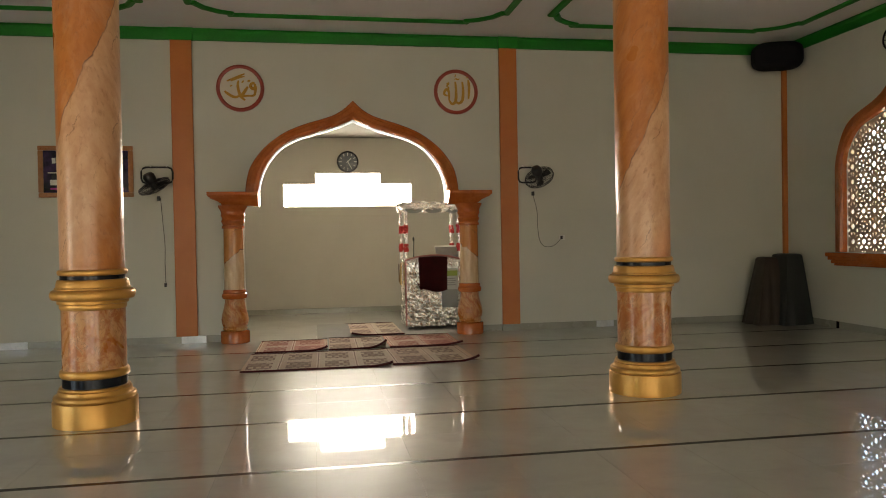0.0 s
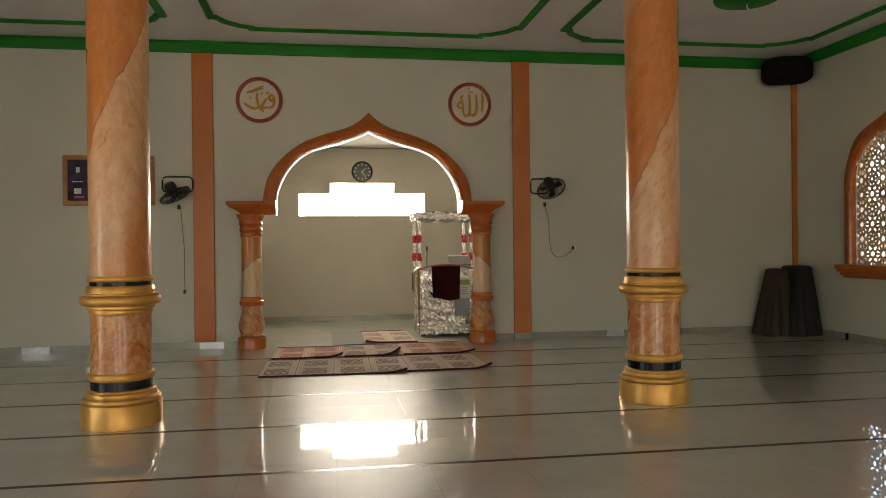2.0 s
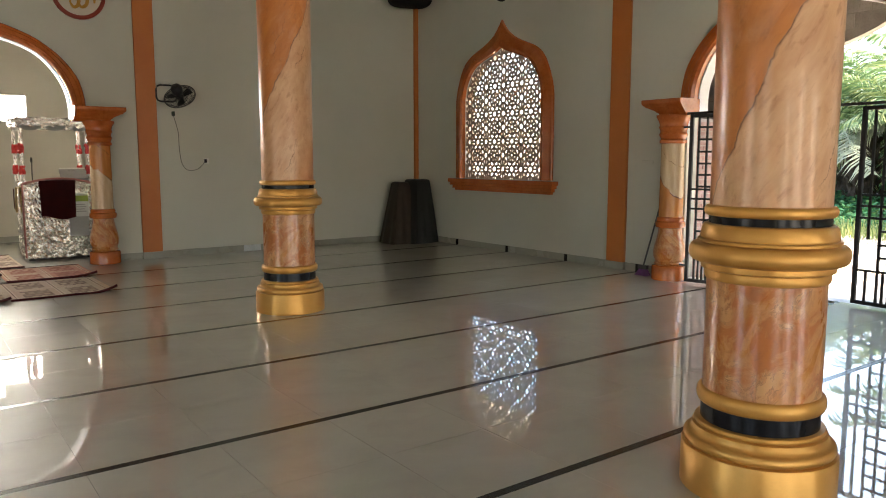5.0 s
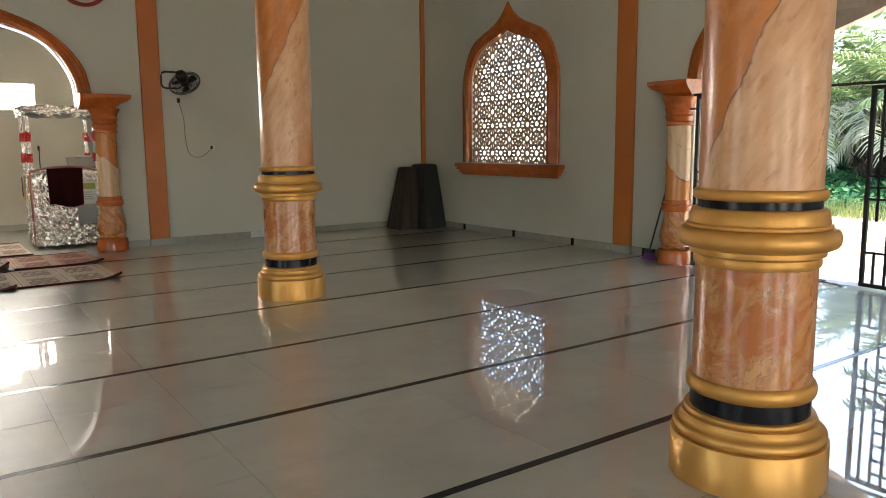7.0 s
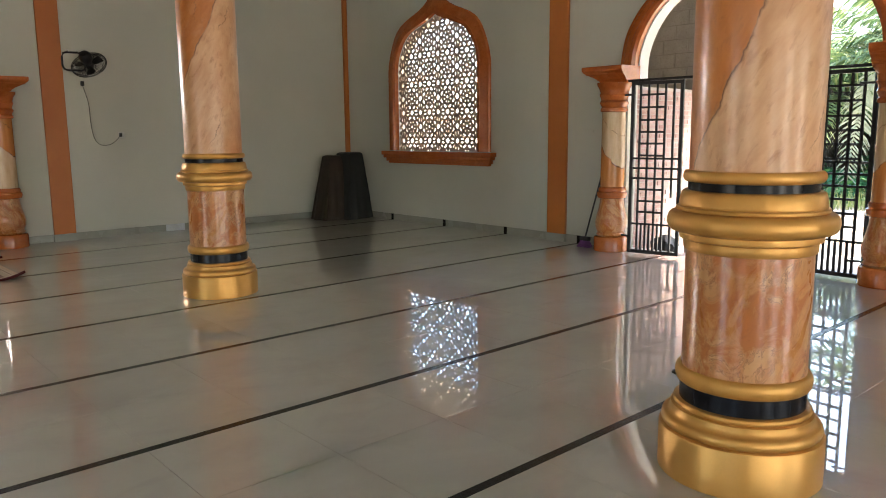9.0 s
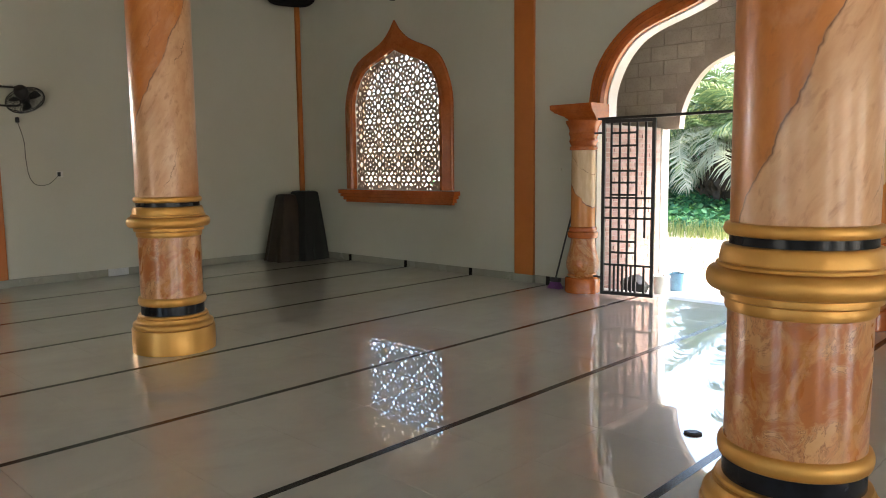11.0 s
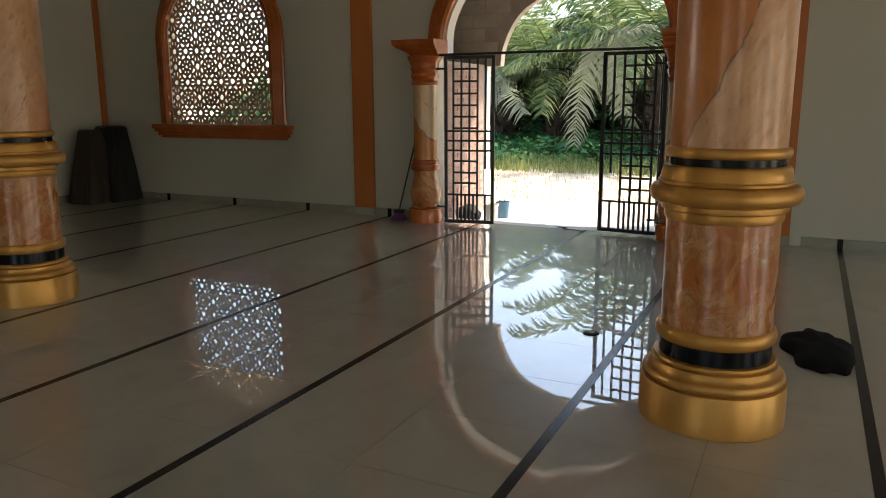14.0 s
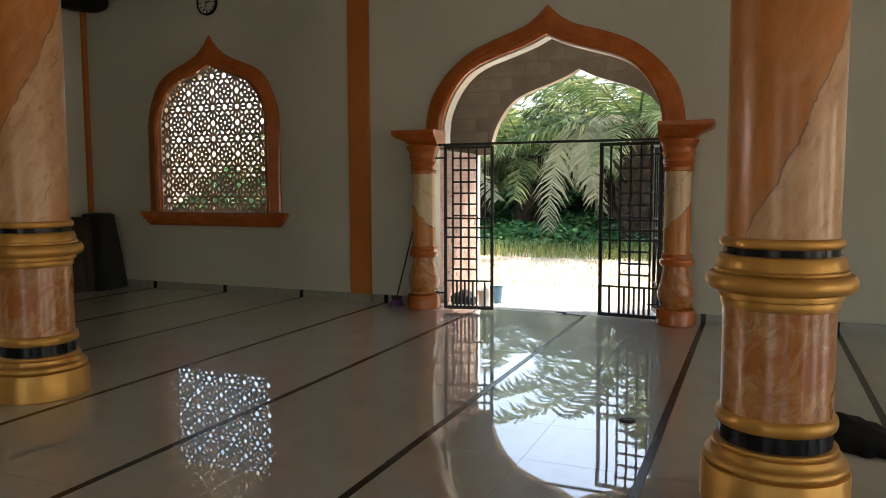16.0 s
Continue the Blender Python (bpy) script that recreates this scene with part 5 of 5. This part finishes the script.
# loudspeaker in the corner and the covered ones under it
sp = thing("loudspeaker", (7.50, 12.06, 4.23), "black loudspeaker hung in the corner under the ceiling", "loudspeaker", "", -20)
b = bmesh.new()
bmesh.ops.create_uvsphere(b, u_segments=40, v_segments=24, radius=1.0)
for v in b.verts:                            # a box with strongly rounded sides
    v.co = Vector([math.copysign(abs(c) ** 0.55, c) * s for c, s in zip(v.co, (0.40, 0.20, 0.23))]) + Vector((0, 0, 0.23))
part("box", b, CLOTHK, sp, smooth=True)
part("grille", bm_box(-0.25, 0.25, -0.205, -0.18, 0.11, 0.35, bevel=0.01), CLOTHK, sp, "black front grille")
part("bracket", tube(bmesh.new(), [(0.0, 0.1, 0.2), (0.0, 0.42, 0.2)], 0.02), STEEL, sp, "wall bracket")


def shrouded(name, at, rz, w0, w1, d0, d1, h, mat, label):
    """A box hidden beneath a hanging cloth: tapered, with folds at the hem."""
    e = thing(name, at, label, "covered box", "covered boxes in the corner", rz)
    rings = []
    n = 48
    for i in range(15):
        t = i / 14
        w, d = w0 + (w1 - w0) * t, d0 + (d1 - d0) * t
        ring = []
        for k in range(n):
            a = 2 * math.pi * k / n
            c, s = math.cos(a), math.sin(a)
            q = 1 / max(abs(c), abs(s)) ** 0.82
            f = 1 + (1 - t) ** 1.3 * 0.06 * math.sin(a * 9 + 1.3 * math.sin(a * 3)) + 0.02 * noise.noise((c * 2, s * 2, t * 3))
            ring.append((w / 2 * c * q * f, d / 2 * s * q * f, h * t))
        rings.append(ring)
    edge = rings[-1]
    for k, up in ((0.96, 0.014), (0.86, 0.028), (0.6, 0.036)):
        rings.append([(x * k, y * k, h + up + 0.012 * noise.noise((x * 6, y * 6, 1.0))) for x, y, z in edge])
    part("cover", bridge(bmesh.new(), rings, True, True), mat, e, smooth=True)
    return e


shrouded("covered_speaker", (7.26, 12.05, 0), 0, 0.66, 0.24, 0.54, 0.28, 1.08, COVERB, "tall box under a dark brown cloth in the corner")
shrouded("covered_speaker", (7.585, 11.97, 0), 10, 0.66, 0.33, 0.60, 0.36, 1.13, COVERK, "tall box under a black cloth in the corner")

# ---- rugs ----
def rug(x0, x1, y0, y1, mat, label, seed, curl=0.0, z=0.0):
    w, d = x1 - x0, y1 - y0
    e = thing("prayer_rug", ((x0 + x1) / 2, (y0 + y1) / 2, 0.0), label, "rug", "rugs before the niche", random.Random(seed).uniform(-1.2, 1.2))
    nx, ny = 40, 24
    top, r = [], random.Random(seed)
    ph = r.uniform(0, 9)
    for j in range(ny + 1):
        row = []
        for i in range(nx + 1):
            u, v = i / nx, j / ny
            x, y = (u - 0.5) * w, (v - 0.5) * d
            h = 0.006 + 0.010 * max(0.0, noise.noise((x * 2.2 + ph, y * 2.0, 1)))
            cr = math.hypot((1 - u) * w, v * d) if curl > 0 else math.hypot(u * w, v * d)
            if curl and cr < 0.28:
                h += abs(curl) * (1 - cr / 0.28) ** 2
            row.append(Vector((x, y, z + h)))
        top.append(row)
    low = [[Vector((p.x, p.y, p.z - 0.005)) for p in row] for row in top]
    bm = bmesh.new()
    bridge(bm, [a_ + b_[::-1] for a_, b_ in zip(top, low)], True, True)
    part("rug_body", bm, mat, e)
    for nm, row, rad in (("hem", top[0], 0.015), ("hem", top[-1], 0.007)):
        part(nm, tube(bmesh.new(), [p + Vector((0, 0, 0.001)) for p in row], rad, 6), MAROON, e, "dark wine bound edge")


rug(-1.05, 0.74, 9.62, 10.95, RUG_A, "flat beige patterned prayer rug on the tiles", 1, 0.05)
rug(0.72, 1.80, 9.70, 11.02, RUG_A, "beige patterned prayer rug with a lifted corner", 2, 0.06)
rug(-1.00, -0.02, 11.08, 12.22, RUG_B, "rose and beige patterned prayer rug on the tiles", 3, 0.06)
rug(0.0, 0.80, 11.10, 12.28, RUG_A, "beige patterned prayer rug with a lifted corner", 4, 0.11)
rug(0.84, 1.88, 11.12, 12.34, RUG_B, "rose patterned prayer rug before the pulpit", 5, 0.04)
rug(0.36, 1.20, 12.50, 14.15, RUG_A, "thin beige patterned rug in the niche", 6, -0.04)
mat_ = thing("floor_mat", (0.11, 13.3, 0), "plain flat grey mat in the niche", "mat")
part("sheet", bm_box(-0.27, 0.27, -0.92, 0.92, 0.001, 0.009, bevel=0.003), MATG, mat_)

# ---- pulpit ----
pul = thing("pulpit", (1.80, 13.56, 0), "pulpit wrapped in crumpled silver foil with a canopy", "pulpit")


def foil_slab(x0, x1, y0, y1, z0, z1, cuts, amp, seed):
    """A box with sharply creased faces."""
    bm = bm_box(x0, x1, y0, y1, z0, z1)
    bmesh.ops.subdivide_edges(bm, edges=bm.edges[:], cuts=cuts, use_grid_fill=True)
    bm.normal_update()
    for v in bm.verts:
        q = v.co + Vector((seed * 3.1, 0, 0))
        crease = abs(noise.noise(q * 13)) + 0.8 * abs(noise.noise(q * 31)) - 0.35
        v.co += v.normal * amp * crease + Vector((noise.noise(q * 25), 0, noise.noise(q * 25 + Vector((7, 7, 7))))) * amp * 0.35
    return bm


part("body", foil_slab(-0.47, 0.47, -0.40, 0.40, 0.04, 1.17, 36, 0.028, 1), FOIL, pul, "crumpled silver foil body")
for sx in (-1, 1):
    for sy in (-1, 1):
        part("foot", bm_box(sx * 0.40 - 0.04, sx * 0.40 + 0.04, sy * 0.33 - 0.04, sy * 0.33 + 0.04, 0.0, 0.06), BLACKP, pul, "black foot")
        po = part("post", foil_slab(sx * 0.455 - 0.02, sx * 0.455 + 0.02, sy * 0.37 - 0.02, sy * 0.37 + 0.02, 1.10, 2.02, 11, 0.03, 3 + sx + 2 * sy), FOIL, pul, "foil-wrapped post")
        for z in (1.30, 1.62):
            part("bow", foil_slab(sx * 0.455 - 0.033, sx * 0.455 + 0.033, sy * 0.37 - 0.033, sy * 0.37 + 0.033, z, z + 0.13, 6, 0.03, 9 + z), REDC, po, "red ribbon bow")
for sx in (-1, 1):
    part("edging", tube(bmesh.new(), [(sx * 0.478, -0.425, 0.06), (sx * 0.482, -0.428, 0.6), (sx * 0.478, -0.425, 1.16)], 0.014, 8), PINKT, pul, "dull pink taped edge", True)
part("edging", tube(bmesh.new(), smooth_line([(-0.478, -0.425, 1.16), (-0.25, -0.43, 1.215), (0.0, -0.43, 1.235), (0.25, -0.43, 1.215), (0.478, -0.425, 1.16)], 6), 0.016, 8), PINKT, pul, "dull pink taped edge", True)
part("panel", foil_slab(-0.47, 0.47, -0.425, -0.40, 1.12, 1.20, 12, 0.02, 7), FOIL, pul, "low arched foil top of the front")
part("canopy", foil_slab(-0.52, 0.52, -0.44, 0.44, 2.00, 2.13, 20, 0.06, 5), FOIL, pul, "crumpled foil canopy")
for k in range(3):
    bm = bmesh.new()
    rows = []
    for i in range(9):
        a = math.pi * i / 8
        x = -0.33 + 0.33 * k - 0.15 * math.cos(a)
        rows.append([(x, -0.445, 2.02), (x, -0.452, 2.02 - 0.075 * math.sin(a))])
    bridge(bm, rows, False)
    bmesh.ops.solidify(bm, geom=bm.faces[:], thickness=0.006)
    part("valance", bm, GREYP, pul, "grey scalloped valance")
part("sheet", bm_box(0.13, 0.40, -0.438, -0.424, 0.35, 0.66), GREYP, pul, "smooth grey patch")


def hung_cloth(name, at, w, top, drop, mat, label, seed, rz=0.0, back=0.16):
    e = thing(name, at, label, "cloth", "", rz)
    rows = []
    r = random.Random(seed)
    ph = r.uniform(0, 6)
    for j in range(21):
        t = j / 20
        row = []
        for i in range(25):
            u = i / 24
            x = (u - 0.5) * w * (1 - 0.06 * t)
            fold = 0.018 * math.sin(u * 14 + ph) * max(0, t - 0.2)
            if t < 0.25:
                y, z = back * (1 - t / 0.25), top + 0.012 * math.sin(math.pi * t / 0.25)
            else:
                q = (t - 0.25) / 0.75
                y, z = -0.02 - 0.012 * q - fold, top - drop * q * (1 - 0.05 * math.sin(u * 5 + ph))
            row.append((x, y, z))
        rows.append(row)
    bm = bridge(bmesh.new(), rows, False)
    bmesh.ops.solidify(bm, geom=bm.faces[:], thickness=0.006)
    part("cloth", bm, mat, e, smooth=True)
    return e


hung_cloth("draped_cloth", (1.785, 13.13, 0), 0.50, 1.205, 0.56, MAROON, "dark maroon cloth draped over the pulpit front", 3)
tw = hung_cloth("towel", (1.30, 13.45, 0), 0.26, 1.10, 0.36, YELC, "yellow and maroon towel hung on the pulpit side", 4, -90, 0.05)
part("stripe", bm_box(-0.125, -0.06, -0.052, -0.044, 0.78, 1.08), MAROON, tw, "maroon stripe")
mic = thing("microphone", (1.50, 13.42, 1.18), "thin black gooseneck microphone on the pulpit", "microphone")
part("neck", tube(bmesh.new(), smooth_line([(0, 0, 0), (0, 0, 0.15), (0.005, -0.01, 0.30)], 5), 0.008, 8), BLACKP, mic)
part("head", lathe([(0.004, 0.29), (0.016, 0.30), (0.018, 0.34), (0.012, 0.37), (0.003, 0.375)], 16), BLACKP, mic, smooth=True)
bs = thing("book_stand", (2.05, 13.30, 1.18), "grey slanted book stand with a white edge", "book stand")
R20 = Matrix.Rotation(radians(38), 4, "X")
b = bm_box(-0.19, 0.19, -0.12, 0.12, 0.0, 0.05, bevel=0.006)
bmesh.ops.transform(b, matrix=Matrix.Translation((0, 0, 0.09)) @ R20, verts=b.verts)
part("board", b, GREYP, bs)
b = bm_box(-0.195, 0.195, 0.10, 0.125, -0.005, 0.06, bevel=0.004)
bmesh.ops.transform(b, matrix=Matrix.Translation((0, 0, 0.09)) @ R20, verts=b.verts)
part("edge", b, PALEP, bs, "white top edge")
part("foot", bm_box(-0.15, 0.15, -0.06, 0.08, 0.0, 0.07), BLACKP, bs)
ps = thing("notice", (2.10, 13.128, 0.82), "small printed notice with a lime band on the foil", "notice")
part("sheet", bm_box(-0.11, 0.11, -0.012, -0.006, -0.17, 0.19), PAPER, ps)
part("band", bm_box(-0.10, 0.10, -0.016, -0.0125, 0.06, 0.15), LIME, ps, "lime printed band")
for k in range(4):
    part("print_line", bm_box(-0.08, 0.07 - 0.02 * (k % 2), -0.015, -0.0125, -0.10 + 0.035 * k, -0.085 + 0.035 * k), GREYP, ps)

# ---- loose things on the hall floor ----
ck = thing("black_cloth", (4.235, 1.93, 0), "crumpled black cloth dropped on the floor strip", "cloth")
rings = []
for j, (s, h) in enumerate(((1.0, 0.0), (1.01, 0.009), (0.95, 0.026), (0.80, 0.044), (0.55, 0.057), (0.25, 0.062))):
    ring = []
    for k in range(56):
        a = 2 * math.pi * k / 56
        rad = 1 + 0.07 * math.sin(a * 5 + 2) + 0.05 * math.sin(a * 9) + 0.10 * noise.noise((math.cos(a) * 2, math.sin(a) * 2, 4)) + 0.20 * max(0.0, math.cos(a - 1.35)) ** 8
        x, y = 0.415 * rad * math.cos(a) * s, 0.19 * rad * math.sin(a) * s
        ring.append((x, y, h * (0.75 + 0.5 * noise.noise((x * 7, y * 9, 2)) + 0.3)))
    rings.append(ring)
part("cloth", bridge(bmesh.new(), rings, True, True), CLOTHK, ck, smooth=True)
ck.rotation_euler = (0, 0, radians(6))
dr = thing("floor_drain", (3.994, 3.30, 0), "small brown eight-sided drain cover in the tiles", "drain")
part("cover", lathe([(0.055, 0.0), (0.055, 0.006), (0.045, 0.010), (0.01, 0.010)], 8), COVERB, dr)
part("grate", lathe([(0.03, 0.009), (0.03, 0.013), (0.01, 0.013)], 8), STEEL, dr)
cb = bmesh.new()
tube(cb, smooth_line([(7.80, 4.42, 0.006), (7.86, 4.52, 0.006), (7.83, 4.60, 0.012), (7.88, 4.70, 0.006), (7.94, 4.66, 0.012), (7.98, 4.8, 0.006)], 6), 0.006, 6)
tagged(part("loose_cable", cb, BLACKP), "short black cable lying in the doorway", "cable")

# bright daylight behind the niche window
m_, nt_, p_ = nodes_of("daylight_backdrop")
p_.inputs["Base Color"].default_value = (0, 0, 0, 1)
p_.inputs["Emission Color"].default_value = (1.0, 0.97, 0.92, 1)
p_.inputs["Emission Strength"].default_value = 4.5
bd = part("backdrop", bm_box(-3.2, 4.3, NY + 2.6, NY + 2.65, -0.2, 5.2), m_)
setting(bd, "white overexposed daylight behind the niche window", "backdrop")


# ---- floor tiles, strips and other pieces ----
def tile_mesh(name, sx, sy):
    bm = bm_box(-sx / 2, sx / 2, -sy / 2, sy / 2, -0.012, 0.0)
    me = bpy.data.meshes.new(name)
    bm.to_mesh(me)
    bm.free()
    me.materials.append(TILE)
    return me


def clip_rest(verts, faces, x0, x1, y0, y1):
    n = len(verts)
    verts += [(x0, y0, 0), (x1, y0, 0), (x1, y1, 0), (x0, y1, 0), (x0, y0, -0.012), (x1, y0, -0.012), (x1, y1, -0.012), (x0, y1, -0.012)]
    faces += [(n, n + 1, n + 2, n + 3), (n, n + 4, n + 5, n + 1), (n + 1, n + 5, n + 6, n + 2), (n + 2, n + 6, n + 7, n + 3), (n + 3, n + 7, n + 4, n)]


G = 0.0022
tile_me = tile_mesh("tile", TX - G, TY - G)
rest_v, rest_f = [], []
r_lay = random.Random(17)
rows_y = []
y = LINES[0] + SW / 2
while y < NY:
    rows_y.append((y, min(y + TY, NY)))
    y += TY
for k, yl in enumerate(LINES):
    lo = LINES[k + 1] + SW / 2 if k + 1 < len(LINES) else YB
    y = yl - SW / 2
    while y > max(lo, YB) + 0.02:
        rows_y.append((max(y - TY, lo, YB), y))
        y -= TY
for y0, y1 in rows_y:
    nx = 0
    for i in range(-12, 15):
        x0, x1 = -0.18 + i * TX, -0.18 + (i + 1) * TX
        if y0 > YF - 0.3:
            x0, x1 = max(x0, NL), min(x1, NR)
        x0, x1 = max(x0, XL), min(x1, XR)
        if x1 - x0 < 0.02:
            continue
        whole = x1 - x0 > TX - 0.001 and y1 - y0 > TY - 0.003
        if whole and 1.7 < y0 < 10.6 and -2.2 < x0 < 7.3:
            t = new("tile", tile_me)
            t.parent, t.location = slab, ((x0 + x1) / 2, (y0 + y1) / 2, 0)
            t.rotation_euler = (r_lay.uniform(-0.0009, 0.0009), r_lay.uniform(-0.0009, 0.0009), 0)
        else:
            clip_rest(rest_v, rest_f, x0 + G / 2, x1 - G / 2, y0 + G / 2, y1 - G / 2)
me = bpy.data.meshes.new("tile_field")
me.from_pydata(rest_v, [], rest_f)
me.materials.append(TILE)
tf = new("tile_field", me)
tf.parent = slab
tagged(tf, kind="stuff")
for yl in LINES:
    s = part("strip", bm_box(XL, XR, yl - SW / 2 + 0.001, yl + SW / 2 - 0.001, -0.012, 0.0005), STRIP, slab, "black granite strip")

# concrete blocks of the porch wall
def box_mesh(name, sx, sy, sz, mat):
    bm = bm_box(-sx / 2, sx / 2, -sy / 2, sy / 2, -sz / 2, sz / 2)
    m = bpy.data.meshes.new(name)
    bm.to_mesh(m)
    bm.free()
    m.materials.append(mat)
    return m


blk = box_mesh("block", 0.02, 0.385, 0.185, BLOCKM)


def in_arch(u, v):
    d = abs(u - PM) / 1.36
    if v < 2.05:
        return d < 1.27
    if d >= 1.02:
        return False
    lim = 3.25
    for (a, b_), (c, e_) in zip(OGEE_IN, OGEE_IN[1:]):
        if c <= d <= a:
            lim = 2.05 + 1.2 * (e_ + (b_ - e_) * (d - c) / max(1e-6, a - c))
    return v < lim + 0.01


r9 = random.Random(9)
for j in range(22):
    z = 0.0 + 0.2 * j + 0.1
    for i in range(16):
        y = 2.0 + 0.4 * i + (0.2 if j % 2 else 0.0)
        if not (1.82 < y - 0.19 and y + 0.19 < 8.38) or z > 4.3:
            continue
        if any(in_arch(y + du, z + dv) for du in (-0.2, 0, 0.2) for dv in (-0.1, 0.1)):
            continue
        o = new("block", blk)
        o.parent, o.location = porch, (PX - 0.004 + r9.uniform(-0.004, 0.004), y, z)
        o.rotation_euler = (r9.uniform(-0.008, 0.008), 0, 0)
brk = box_mesh("brick", 0.195, 0.02, 0.052, BRICKM)
for j in range(34):
    for i in range(9):
        x = XR + T + 0.1 + 0.205 * i + (0.1 if j % 2 else 0)
        if x + 0.1 > PX - 0.01:
            continue
        o = new("brick", brk)
        o.parent, o.location = side_l, (x, 6.608 + r9.uniform(-0.004, 0.003), -0.12 + 0.064 * j)
        o.rotation_euler = (0, r9.uniform(-0.01, 0.01), 0)
